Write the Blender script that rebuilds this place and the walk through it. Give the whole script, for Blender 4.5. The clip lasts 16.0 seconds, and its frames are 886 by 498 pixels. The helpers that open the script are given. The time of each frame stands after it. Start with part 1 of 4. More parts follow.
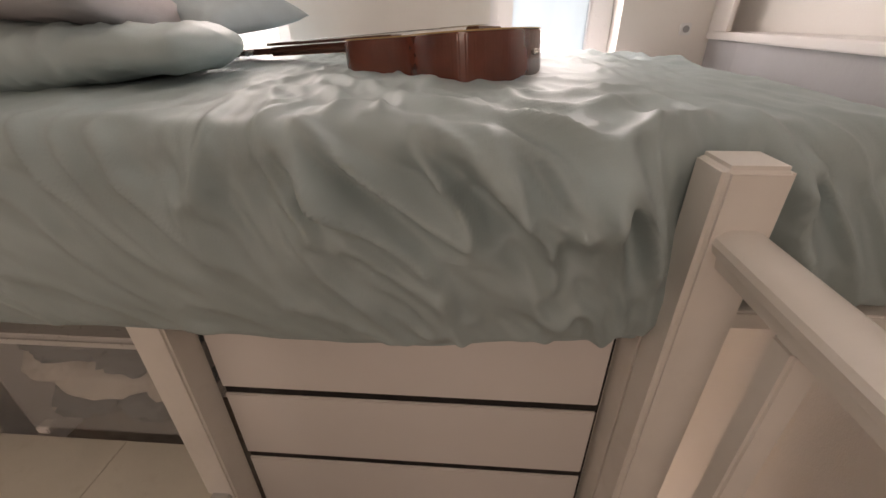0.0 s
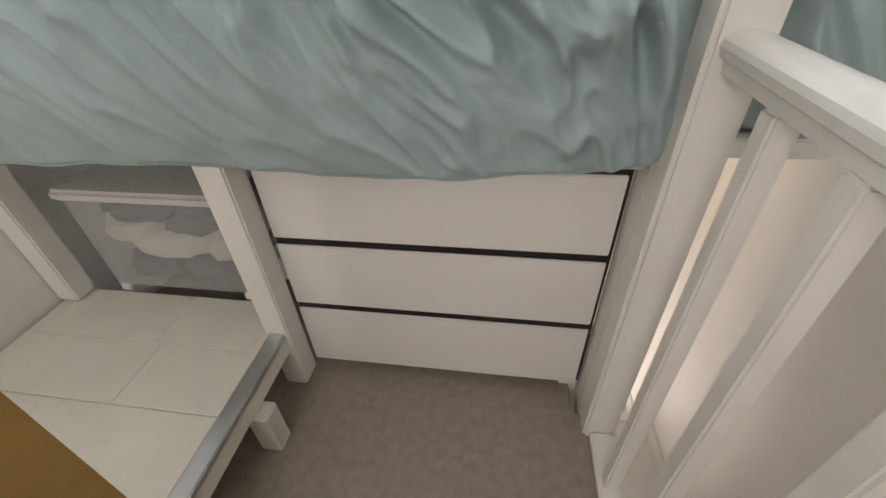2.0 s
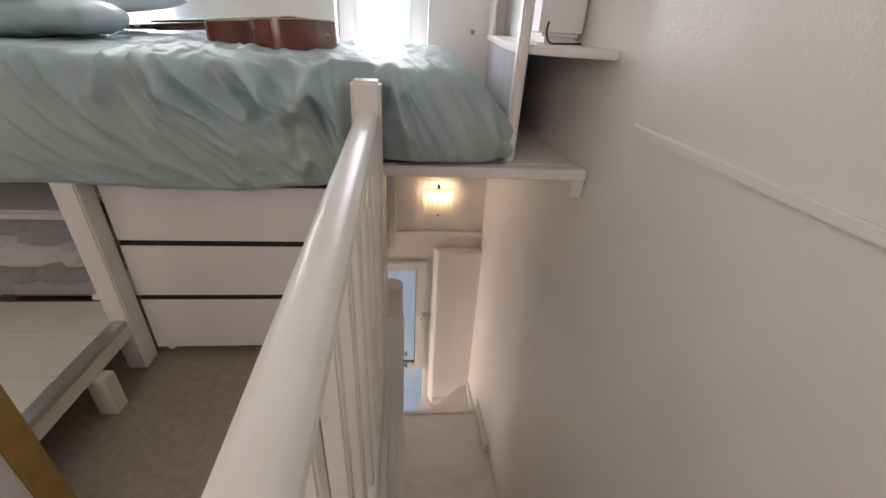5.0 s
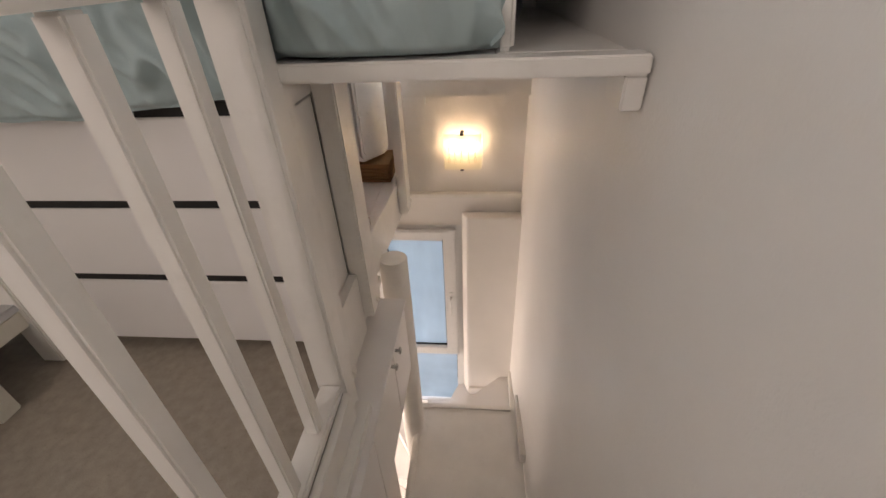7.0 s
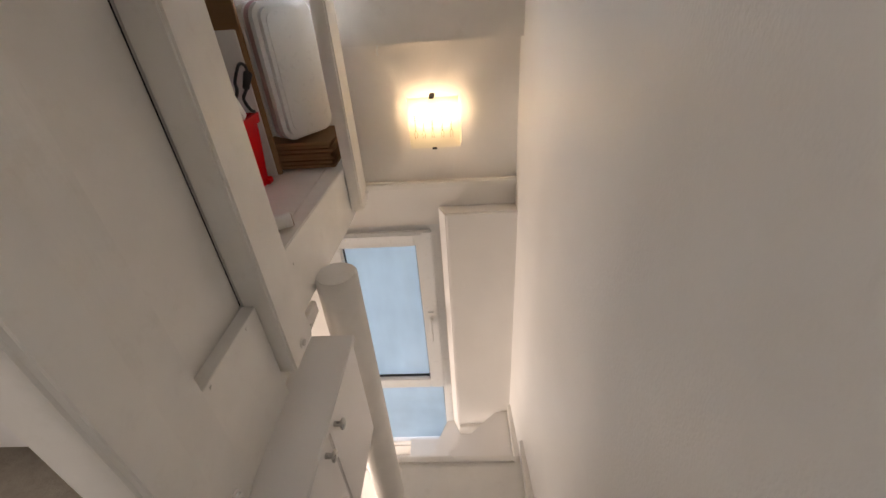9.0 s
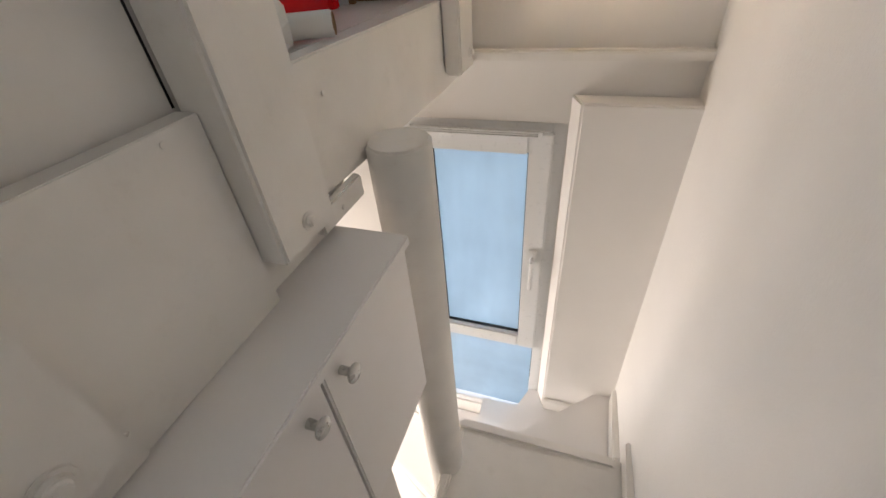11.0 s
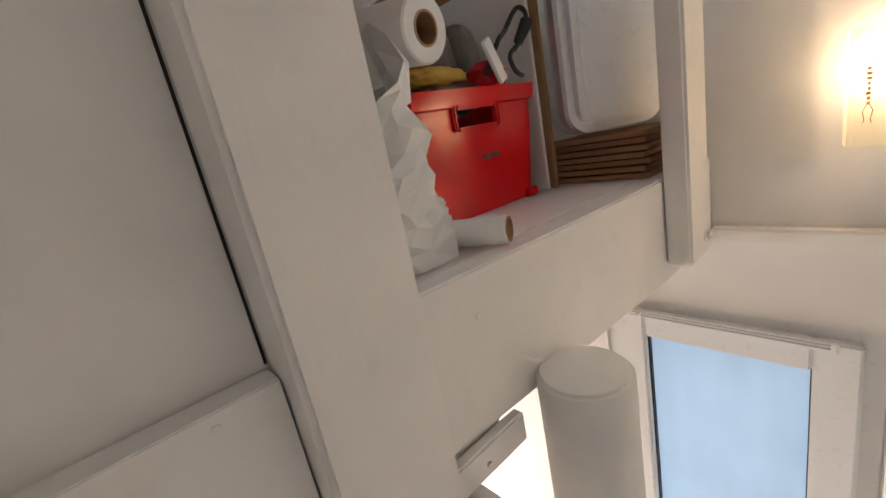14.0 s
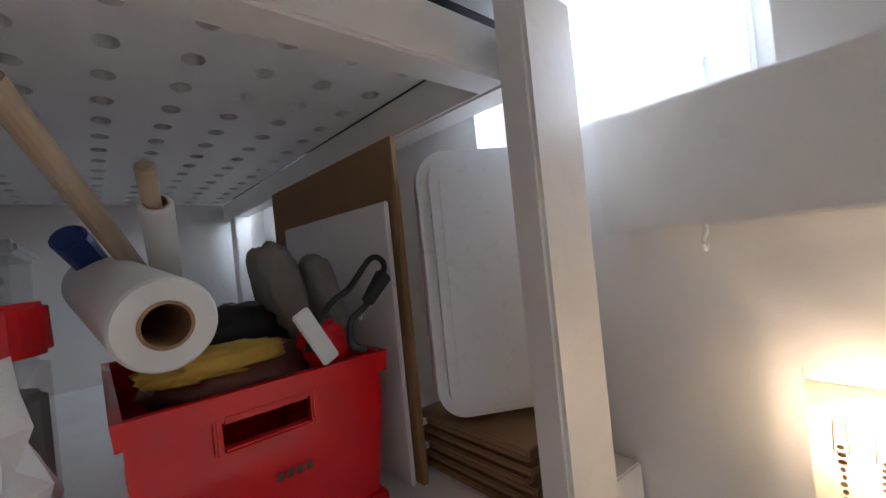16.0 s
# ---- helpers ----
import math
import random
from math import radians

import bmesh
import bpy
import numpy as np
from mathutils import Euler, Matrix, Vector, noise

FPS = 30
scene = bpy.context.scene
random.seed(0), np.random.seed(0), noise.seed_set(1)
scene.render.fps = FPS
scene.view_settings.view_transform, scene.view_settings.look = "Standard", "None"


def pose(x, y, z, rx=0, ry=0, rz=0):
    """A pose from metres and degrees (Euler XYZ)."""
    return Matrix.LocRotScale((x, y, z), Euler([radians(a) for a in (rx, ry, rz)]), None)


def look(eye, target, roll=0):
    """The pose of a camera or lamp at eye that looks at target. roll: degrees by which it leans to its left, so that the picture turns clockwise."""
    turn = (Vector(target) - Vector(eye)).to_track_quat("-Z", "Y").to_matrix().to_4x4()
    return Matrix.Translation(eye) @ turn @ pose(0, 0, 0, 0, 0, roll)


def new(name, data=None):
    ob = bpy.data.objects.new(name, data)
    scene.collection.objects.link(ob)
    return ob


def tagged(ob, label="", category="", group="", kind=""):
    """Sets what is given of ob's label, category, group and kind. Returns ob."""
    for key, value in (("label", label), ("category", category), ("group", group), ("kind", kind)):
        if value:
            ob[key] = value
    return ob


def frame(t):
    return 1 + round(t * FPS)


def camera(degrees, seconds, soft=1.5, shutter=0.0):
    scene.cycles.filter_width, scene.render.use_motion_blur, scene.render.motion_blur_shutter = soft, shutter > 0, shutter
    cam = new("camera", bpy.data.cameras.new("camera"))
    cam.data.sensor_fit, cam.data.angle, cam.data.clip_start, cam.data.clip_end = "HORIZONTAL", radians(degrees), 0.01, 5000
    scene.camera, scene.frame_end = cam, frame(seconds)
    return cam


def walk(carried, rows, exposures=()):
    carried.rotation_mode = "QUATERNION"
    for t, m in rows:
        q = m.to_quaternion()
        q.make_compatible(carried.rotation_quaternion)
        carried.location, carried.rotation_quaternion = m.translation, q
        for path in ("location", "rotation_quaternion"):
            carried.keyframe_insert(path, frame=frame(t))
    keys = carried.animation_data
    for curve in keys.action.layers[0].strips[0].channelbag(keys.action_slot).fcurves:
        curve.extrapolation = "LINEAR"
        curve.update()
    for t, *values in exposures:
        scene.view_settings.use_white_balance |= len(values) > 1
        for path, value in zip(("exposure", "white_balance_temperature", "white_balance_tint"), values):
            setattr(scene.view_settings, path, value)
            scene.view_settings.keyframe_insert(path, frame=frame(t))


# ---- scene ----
cam = camera(95.0, 16.0)
PATH = [
    (0, (1.34, 2.026, 1.209), (1.205, 3.766, 0.231), -0.6),
    (0.5, (1.367, 1.957, 1.119), (1.151, 3.542, -0.082), -1.2),
    (1, (1.355, 1.902, 1.081), (1.114, 3.436, -0.179), -0.5),
    (1.5, (1.353, 1.865, 1.081), (1.102, 3.415, -0.157), -1.0),
    (2, (1.365, 1.862, 1.092), (1.094, 3.432, -0.117), -2.7),
    (2.5, (1.395, 1.852, 1.154), (1.073, 3.497, 0.064), -8.1),
    (3, (1.369, 1.809, 1.166), (1.379, 3.53, 0.148), -4.0),
    (3.5, (1.422, 1.706, 1.155), (1.565, 3.444, 0.175), -1.9),
    (4, (1.509, 1.523, 1.206), (1.664, 3.257, 0.222), 3.5),
    (4.5, (1.553, 1.439, 1.223), (1.857, 3.177, 0.281), 3.1),
    (5, (1.769, 1.335, 1.207), (1.953, 3.075, 0.238), 3.4),
    (5.2, (1.869, 1.304, 1.189), (2.034, 3.018, 0.172), 2.7),
    (7.3, (2.074, 1.883, 0.927), (1.838, 3.526, -0.19), -4.7),
    (7.5, (2.09, 1.933, 0.928), (1.837, 3.569, -0.194), -6.3),
    (8, (2.112, 2.044, 0.845), (1.978, 3.72, -0.238), -5.2),
    (8.2, (2.097, 2.089, 0.792), (2.02, 3.76, -0.305), -3.7),
    (10.3, (2.049, 2.443, 0.44), (1.765, 4.133, -0.592), -4.9),
    (10.5, (2.04, 2.465, 0.408), (1.691, 4.128, -0.647), -4.6),
    (11, (2.014, 2.564, 0.234), (1.435, 4.035, -0.991), -5.4),
    (11.5, (1.99, 2.59, 0.114), (1.112, 3.701, -1.298), -13.7),
    (12, (1.953, 2.604, 0.027), (0.855, 3.387, -1.45), -24.5),
    (12.5, (1.956, 2.628, 0.038), (0.821, 3.45, -1.39), -23.5),
    (13, (1.979, 2.66, 0.14), (0.76, 3.649, -1.099), -18.0),
    (13.4, (1.967, 2.702, 0.183), (0.57, 3.735, -0.80), -17.2),
    (13.5, (1.958, 2.706, 0.182), (0.562, 3.832, -0.704), -14.1),
    (14, (1.957, 2.793, 0.26), (0.469, 4.03, -0.243), -11.5),
    (14.5, (1.978, 2.872, 0.253), (0.6, 4.261, -0.161), -6.7),
    (15, (2.003, 3.015, 0.253), (0.751, 4.556, 0.009), -4.7),
    (15.5, (2.011, 3.134, 0.355), (0.539, 4.475, 0.168), -10.2),
    (16, (1.971, 3.199, 0.473), (0.465, 4.514, 0.485), -5.8),
]
walk(cam, [(t, look(eye, target, roll)) for t, eye, target, roll in PATH],
     exposures=[(0.0, -0.25, 8500, 30), (0.5, 0.48, 8200, 30), (1.0, 0.64, 6700, 13), (2.2, 0.6, 6700, 13), (3.0, 0.44, 7100, 24), (4.0, 0.36, 7000, 25), (4.5, 0.26, 7000, 22), (5.0, 0.08, 7000, 21), (7.3, 0.48, 7000, 20), (8.2, 0.52, 6900, 19), (10.3, 0.5, 6700, 14), (11.0, 0.66, 6300, 13), (12.0, 0.78, 6300, 12), (13.5, 0.86, 6500, 15), (14.5, 0.68, 6300, 16), (15.2, 0.42, 5900, 15), (16.0, 0.4, 5800, 16)])

# ---- light ----
world = bpy.data.worlds.new("sky")
scene.world = world
world.use_nodes = True
wn = world.node_tree
sky = wn.nodes.new("ShaderNodeTexSky")
sky.sky_type, sky.sun_disc = "NISHITA", False
sky.sun_elevation, sky.sun_rotation = radians(48), radians(20)
wn.links.new(sky.outputs[0], wn.nodes["Background"].inputs[0])
wn.nodes["Background"].inputs[1].default_value = 0.12


def area(name, m, w, h, watts, colour):
    d = bpy.data.lights.new(name, "AREA")
    d.shape, d.size, d.size_y, d.energy, d.color = "RECTANGLE", w, h, watts, colour
    ob = new(name, d)
    ob.matrix_world = m
    return ob


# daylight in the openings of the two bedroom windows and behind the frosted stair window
area("window_light", pose(1.627, 3.925, 1.345, 90, 0, 180), 0.34, 1.30, 11, (0.84, 0.93, 1.0))
area("window_light", pose(1.627, 4.10, 1.345, 90, 0, 180), 0.5, 1.5, 11, (0.86, 0.96, 1.0))
area("window_light", pose(0.365, 3.925, 1.345, 90, 0, 180), 0.32, 1.30, 12, (0.84, 0.93, 1.0))
area("window_light", pose(0.365, 4.10, 1.345, 90, 0, 180), 0.5, 1.5, 20, (1.0, 0.96, 0.88))
area("window_light", pose(1.65, 4.25, -1.0, 90, 0, 180), 0.7, 1.9, 5.6, (0.84, 0.92, 1.0))
area("window_light", pose(0.02, 3.2, -1.9, 90, 0, -90), 1.1, 1.3, 32, (1.0, 0.88, 0.76))
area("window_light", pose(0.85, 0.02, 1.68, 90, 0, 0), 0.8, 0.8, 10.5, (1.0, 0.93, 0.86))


def point(name, loc, watts, colour, r):
    d = bpy.data.lights.new(name, "POINT")
    d.energy, d.color, d.shadow_soft_size = watts, colour, r
    ob = new(name, d)
    ob.location = loc
    return ob


point("wall_lamp_bulb", (1.935, 3.770, 0.245), 0.34, (1.0, 0.72, 0.45), 0.012)
point("wall_lamp_bulb", (2.025, 3.770, 0.245), 0.34, (1.0, 0.72, 0.45), 0.012)

# ---- materials ----


def mat(name, colour, rough=0.6, metal=0.0, vary=0.08, scale=6.0, bump=0.15, bump_scale=60.0, stain=None, stain_amt=0.0, spec=0.5, coat=0.0):
    """A surface: colour with variation at two scales, fine relief and uneven gloss."""
    m = bpy.data.materials.new(name)
    m.use_nodes = True
    nt = m.node_tree
    n, l = nt.nodes, nt.links
    b = n["Principled BSDF"]
    b.inputs["Metallic"].default_value = metal
    b.inputs["Specular IOR Level"].default_value = spec
    b.inputs["Coat Weight"].default_value = coat
    tc = n.new("ShaderNodeTexCoord")
    big = n.new("ShaderNodeTexNoise")
    big.inputs["Scale"].default_value = scale
    big.inputs["Detail"].default_value = 6
    fine = n.new("ShaderNodeTexNoise")
    fine.inputs["Scale"].default_value = bump_scale
    fine.inputs["Detail"].default_value = 4
    for t in (big, fine):
        l.new(tc.outputs["Object"], t.inputs["Vector"])
    ramp = n.new("ShaderNodeMapRange")
    ramp.inputs["From Min"].default_value, ramp.inputs["From Max"].default_value = 0.3, 0.7
    ramp.inputs["To Min"].default_value, ramp.inputs["To Max"].default_value = 1 - vary, 1 + vary * 0.5
    l.new(big.outputs["Fac"], ramp.inputs["Value"])
    mul = n.new("ShaderNodeVectorMath")
    mul.operation = "SCALE"
    mul.inputs[0].default_value = colour
    l.new(ramp.outputs[0], mul.inputs["Scale"])
    last = mul.outputs[0]
    if stain:
        st = n.new("ShaderNodeTexNoise")
        st.inputs["Scale"].default_value = scale * 2.7
        st.inputs["Detail"].default_value = 8
        st.inputs["Roughness"].default_value = 0.7
        l.new(tc.outputs["Object"], st.inputs["Vector"])
        sr = n.new("ShaderNodeMapRange")
        sr.inputs["From Min"].default_value, sr.inputs["From Max"].default_value = 0.56, 0.72
        sr.inputs["To Max"].default_value = stain_amt
        l.new(st.outputs["Fac"], sr.inputs["Value"])
        mx = n.new("ShaderNodeMix")
        mx.data_type = "RGBA"
        mx.inputs[7].default_value = (*stain, 1)
        l.new(sr.outputs[0], mx.inputs[0])
        l.new(last, mx.inputs[6])
        last = mx.outputs[2]
    l.new(last, b.inputs["Base Color"])
    rr = n.new("ShaderNodeMapRange")
    rr.inputs["To Min"].default_value, rr.inputs["To Max"].default_value = max(rough - 0.1, 0.03), min(rough + 0.1, 1)
    l.new(fine.outputs["Fac"], rr.inputs["Value"])
    l.new(rr.outputs[0], b.inputs["Roughness"])
    if bump:
        bp = n.new("ShaderNodeBump")
        bp.inputs["Strength"].default_value = bump
        bp.inputs["Distance"].default_value = 0.004
        l.new(fine.outputs["Fac"], bp.inputs["Height"])
        l.new(bp.outputs[0], b.inputs["Normal"])
    return m


PLASTER = mat("white plaster", (0.87, 0.845, 0.81), 0.46, vary=0.05, scale=2.5, bump=0.25, bump_scale=45)
PAINT = mat("white gloss paint", (0.86, 0.835, 0.79), 0.33, vary=0.06, scale=7, bump=0.12, bump_scale=35, stain=(0.5, 0.45, 0.37), stain_amt=0.12)
PAINT_W = mat("white lacquer", (0.86, 0.835, 0.815), 0.42, vary=0.02, scale=4, bump=0.03, bump_scale=90)
CREAM = mat("cream painted planks", (0.80, 0.775, 0.68), 0.38, vary=0.07, scale=5, bump=0.15, bump_scale=40, stain=(0.45, 0.40, 0.30), stain_amt=0.2)
FLOORM = mat("beige vinyl floor", (0.35, 0.30, 0.245), 0.6, vary=0.16, scale=38, bump=0.2, bump_scale=220, stain=(0.17, 0.135, 0.105), stain_amt=0.55)
SHEET = mat("sage green cotton", (0.385, 0.485, 0.495), 0.50, vary=0.06, scale=10, bump=0.12, bump_scale=350, spec=0.4)
SHEET_B = mat("pale blue cotton", (0.50, 0.60, 0.64), 0.85, vary=0.06, scale=10, bump=0.2, bump_scale=350, spec=0.25)
PILLOW = mat("pale pink grey cotton", (0.66, 0.62, 0.64), 0.85, vary=0.04, scale=10, bump=0.2, bump_scale=350, spec=0.25)


def relief(m, size, strength, depth=0.003, distort=0.0):
    """Adds a directional relief (brush marks, timber grain, woven wall covering) of the given size along x, y, z."""
    n, l = m.node_tree.nodes, m.node_tree.links
    old = n["Principled BSDF"].inputs["Normal"].links[0].from_node
    tc, mp, nz, bp = n.new("ShaderNodeTexCoord"), n.new("ShaderNodeMapping"), n.new("ShaderNodeTexNoise"), n.new("ShaderNodeBump")
    mp.inputs["Scale"].default_value = size
    nz.inputs["Scale"].default_value = 1.0
    nz.inputs["Detail"].default_value = 5
    nz.inputs["Distortion"].default_value = distort
    bp.inputs["Strength"].default_value = strength
    bp.inputs["Distance"].default_value = depth
    l.new(tc.outputs["Object"], mp.inputs["Vector"])
    l.new(mp.outputs[0], nz.inputs["Vector"])
    l.new(nz.outputs[0], bp.inputs["Height"])
    l.new(bp.outputs[0], old.inputs["Normal"])
    return m


TIMBER = relief(mat("white gloss paint over timber", (0.86, 0.835, 0.79), 0.36, vary=0.06, scale=7, bump=0.12, bump_scale=35, stain=(0.5, 0.45, 0.37), stain_amt=0.14), (90, 55, 6), 0.22, 0.002, 0.6)
COVERING = relief(mat("painted woven wall covering", (0.86, 0.84, 0.81), 0.42, vary=0.05, scale=2.2, bump=0.2, bump_scale=60), (120, 260, 130), 0.35, 0.0025, 0.2)


def crumpled(m, scale=6.0, strength=0.9):
    """Adds creased relief to a cloth."""
    n, l = m.node_tree.nodes, m.node_tree.links
    b = n["Principled BSDF"]
    old = b.inputs["Normal"].links[0].from_node
    tc = n.new("ShaderNodeTexCoord")
    nz = n.new("ShaderNodeTexNoise")
    nz.noise_type = "RIDGED_MULTIFRACTAL"
    nz.inputs["Scale"].default_value = scale
    nz.inputs["Detail"].default_value = 3
    nz.inputs["Roughness"].default_value = 0.45
    nz.inputs["Distortion"].default_value = 0.7
    l.new(tc.outputs["Object"], nz.inputs["Vector"])
    bp = n.new("ShaderNodeBump")
    bp.inputs["Strength"].default_value = strength
    bp.inputs["Distance"].default_value = 0.02
    l.new(nz.outputs[0], bp.inputs["Height"])
    l.new(bp.outputs[0], old.inputs["Normal"])
    return m


for cloth in (SHEET, SHEET_B, PILLOW):
    crumpled(cloth)
# black for gaps, also put in where recesses and holes are only shaded
BLACK = mat("black for gaps and shade", (0.012, 0.011, 0.011), 0.6, vary=0.1)
OAK = mat("golden varnished wood", (0.42, 0.25, 0.07), 0.4, vary=0.15, scale=12)
ALU = mat("brushed aluminium", (0.62, 0.63, 0.64), 0.35, metal=0.9, vary=0.08, scale=20, bump=0.05)
STEEL = mat("satin nickel", (0.55, 0.55, 0.53), 0.28, metal=1.0, vary=0.08, scale=30, bump=0.0)
PVC = mat("white window plastic", (0.82, 0.83, 0.83), 0.3, vary=0.02, scale=5, bump=0.02)
# grey carries the shade under the corner shelf
GREY_PANEL = mat("grey board with shade in its colour", (0.48, 0.48, 0.50), 0.55, vary=0.06, scale=4)
GREYP = mat("grey plastic", (0.35, 0.36, 0.38), 0.5, vary=0.05)
RUBBER = mat("black rubber seal", (0.02, 0.02, 0.022), 0.6)

# ---- building blocks ----


def part(name, bm, material, parent=None, label="", smooth=False):
    me = bpy.data.meshes.new(name)
    bm.normal_update()
    bm.to_mesh(me)
    bm.free()
    if smooth:
        for p in me.polygons:
            p.use_smooth = True
    for mm in (material if isinstance(material, (list, tuple)) else [material]):
        me.materials.append(mm)
    ob = new(name, me)
    if parent is not None:
        ob.parent = parent
        ob.matrix_parent_inverse = Matrix.Translation(-Vector(parent_origin(parent)))
    if label:
        ob["label"] = label
    return ob


def parent_origin(ob):
    o = Vector((0, 0, 0))
    while ob is not None:
        o += ob.location + (ob.matrix_parent_inverse.translation if ob.parent else Vector((0, 0, 0)))
        ob = ob.parent
    return o


def thing(name, at, label, category, group="", kind=""):
    ob = new(name)
    ob.location = at
    ob.empty_display_size = 0.05
    return tagged(ob, label, category, group, kind)


def box_bm(x0, x1, y0, y1, z0, z1, bevel=0.004, seg=2, bm=None):
    b = bmesh.new()
    r = bmesh.ops.create_cube(b, size=1)
    for v in r["verts"]:
        v.co = Vector((x0 + (v.co.x + 0.5) * (x1 - x0), y0 + (v.co.y + 0.5) * (y1 - y0), z0 + (v.co.z + 0.5) * (z1 - z0)))
    if bevel:
        bmesh.ops.bevel(b, geom=b.edges[:], offset=min(bevel, (x1 - x0) * 0.45, (y1 - y0) * 0.45, (z1 - z0) * 0.45), segments=seg, affect="EDGES")
    if bm is None:
        return b
    me = bpy.data.meshes.new("tmp")
    b.to_mesh(me)
    b.free()
    bm.from_mesh(me)
    bpy.data.meshes.remove(me)
    return bm


def poly_bm(pts, z0, z1, bevel=0.004):
    """A flat board with the plan pts between two heights."""
    b = bmesh.new()
    vs = [b.verts.new((x, y, z0)) for x, y in pts]
    f = b.faces.new(vs)
    r = bmesh.ops.extrude_face_region(b, geom=[f])
    for v in r["geom"]:
        if isinstance(v, bmesh.types.BMVert):
            v.co.z = z1
    bmesh.ops.recalc_face_normals(b, faces=b.faces[:])
    if bevel:
        bmesh.ops.bevel(b, geom=b.edges[:], offset=bevel, segments=2, affect="EDGES")
    return b


def rod_bm(a, c, r0, r1=None, n=20, caps=True, bevel=0.0):
    """A round bar from a to c."""
    a, c = Vector(a), Vector(c)
    b = bmesh.new()
    d = c - a
    m = Matrix.Translation((a + c) / 2) @ d.to_track_quat("Z", "Y").to_matrix().to_4x4()
    bmesh.ops.create_cone(b, cap_ends=caps, segments=n, radius1=r0, radius2=r0 if r1 is None else r1, depth=d.length, matrix=m)
    if bevel:
        es = [e for e in b.edges if len(e.link_faces) == 2 and any(len(f.verts) > 4 for f in e.link_faces)]
        bmesh.ops.bevel(b, geom=es, offset=bevel, segments=3, affect="EDGES")
    return b


def tube_bm(pts, r, n=10):
    """A bent round cord through the points."""
    b = bmesh.new()
    P = [Vector(p) for p in pts]
    fine = []
    for i in range(len(P) - 1):
        p0, p1, p2, p3 = P[max(i - 1, 0)], P[i], P[i + 1], P[min(i + 2, len(P) - 1)]
        for k in range(6):
            t = k / 6
            fine.append(0.5 * ((2 * p1) + (p2 - p0) * t + (2 * p0 - 5 * p1 + 4 * p2 - p3) * t * t + (3 * p1 - p0 - 3 * p2 + p3) * t ** 3))
    fine.append(P[-1])
    rings = []
    for i, p in enumerate(fine):
        d = fine[min(i + 1, len(fine) - 1)] - fine[max(i - 1, 0)]
        q = d.to_track_quat("Z", "Y")
        rings.append([b.verts.new(p + q @ Vector((r * math.cos(2 * math.pi * k / n), r * math.sin(2 * math.pi * k / n), 0))) for k in range(n)])
    for i in range(len(rings) - 1):
        for k in range(n):
            b.faces.new((rings[i][k], rings[i][(k + 1) % n], rings[i + 1][(k + 1) % n], rings[i + 1][k]))
    b.faces.new(rings[0][::-1])
    b.faces.new(rings[-1])
    return b


def structure(name, bm, material, label):
    return tagged(part(name, bm, material), label, "", "", "structure")


def solid(name, x0, x1, y0, y1, z0, z1, material, label, bevel=0.0):
    return structure(name, box_bm(x0, x1, y0, y1, z0, z1, bevel), material, label)


# ---- large structure ----
XR, YF = 2.325, 3.83          # stair side wall, facade inside
structure("floor", poly_bm([(-0.1, 0.2), (1.69, 0.2), (1.69, 2.548), (1.598, 2.548), (1.598, 3.84), (-0.1, 3.84)], -0.10, 0.0, 0.003), FLOORM, "beige speckled vinyl mezzanine floor")
solid("floor_landing", 1.692, 2.32, 0.2, 1.42, -0.10, 0.0, FLOORM, "beige speckled vinyl floor at the stair head", 0.003)


def wall_x(y):
    """The stair side wall stands a little out of square."""
    return 2.353 - (y - 2.5) * 0.043


structure("wall_east", poly_bm([(wall_x(-0.1), -0.1), (2.62, -0.1), (2.62, 4.2), (wall_x(4.2), 4.2)], -3.0, 2.4, 0), COVERING, "white plaster wall beside the stairs")
solid("ceiling", -0.15, 2.62, -0.15, 4.3, 2.4, 2.5, PLASTER, "plain white ceiling")
solid("floor_lower", -0.15, 2.62, -0.15, 4.3, -3.1, -3.0, FLOORM, "floor of the room below")


def wall_with_holes(name, x0, x1, z0, z1, y0, y1, holes, material, label):
    """A wall across the view with thickness and true openings; holes are (x0, x1, z0, z1)."""
    xs = sorted({x0, x1, *[v for h in holes for v in h[:2]]})
    zs = sorted({z0, z1, *[v for h in holes for v in h[2:]]})
    b = bmesh.new()

    def open_at(i, k):
        if i < 0 or k < 0 or i >= len(xs) - 1 or k >= len(zs) - 1:
            return True
        cx, cz = (xs[i] + xs[i + 1]) / 2, (zs[k] + zs[k + 1]) / 2
        return any(h[0] < cx < h[1] and h[2] < cz < h[3] for h in holes)

    def quad(*ps):
        b.faces.new([b.verts.new(p) for p in ps])

    for i in range(len(xs) - 1):
        for k in range(len(zs) - 1):
            if open_at(i, k):
                continue
            a, c, d, e = xs[i], xs[i + 1], zs[k], zs[k + 1]
            quad((a, y0, d), (c, y0, d), (c, y0, e), (a, y0, e))
            quad((c, y1, d), (a, y1, d), (a, y1, e), (c, y1, e))
            if open_at(i - 1, k):
                quad((a, y1, d), (a, y0, d), (a, y0, e), (a, y1, e))
            if open_at(i + 1, k):
                quad((c, y0, d), (c, y1, d), (c, y1, e), (c, y0, e))
            if open_at(i, k - 1):
                quad((a, y0, d), (a, y1, d), (c, y1, d), (c, y0, d))
            if open_at(i, k + 1):
                quad((a, y0, e), (c, y0, e), (c, y1, e), (a, y1, e))
    bmesh.ops.remove_doubles(b, verts=b.verts[:], dist=1e-5)
    return structure(name, b, material, label)


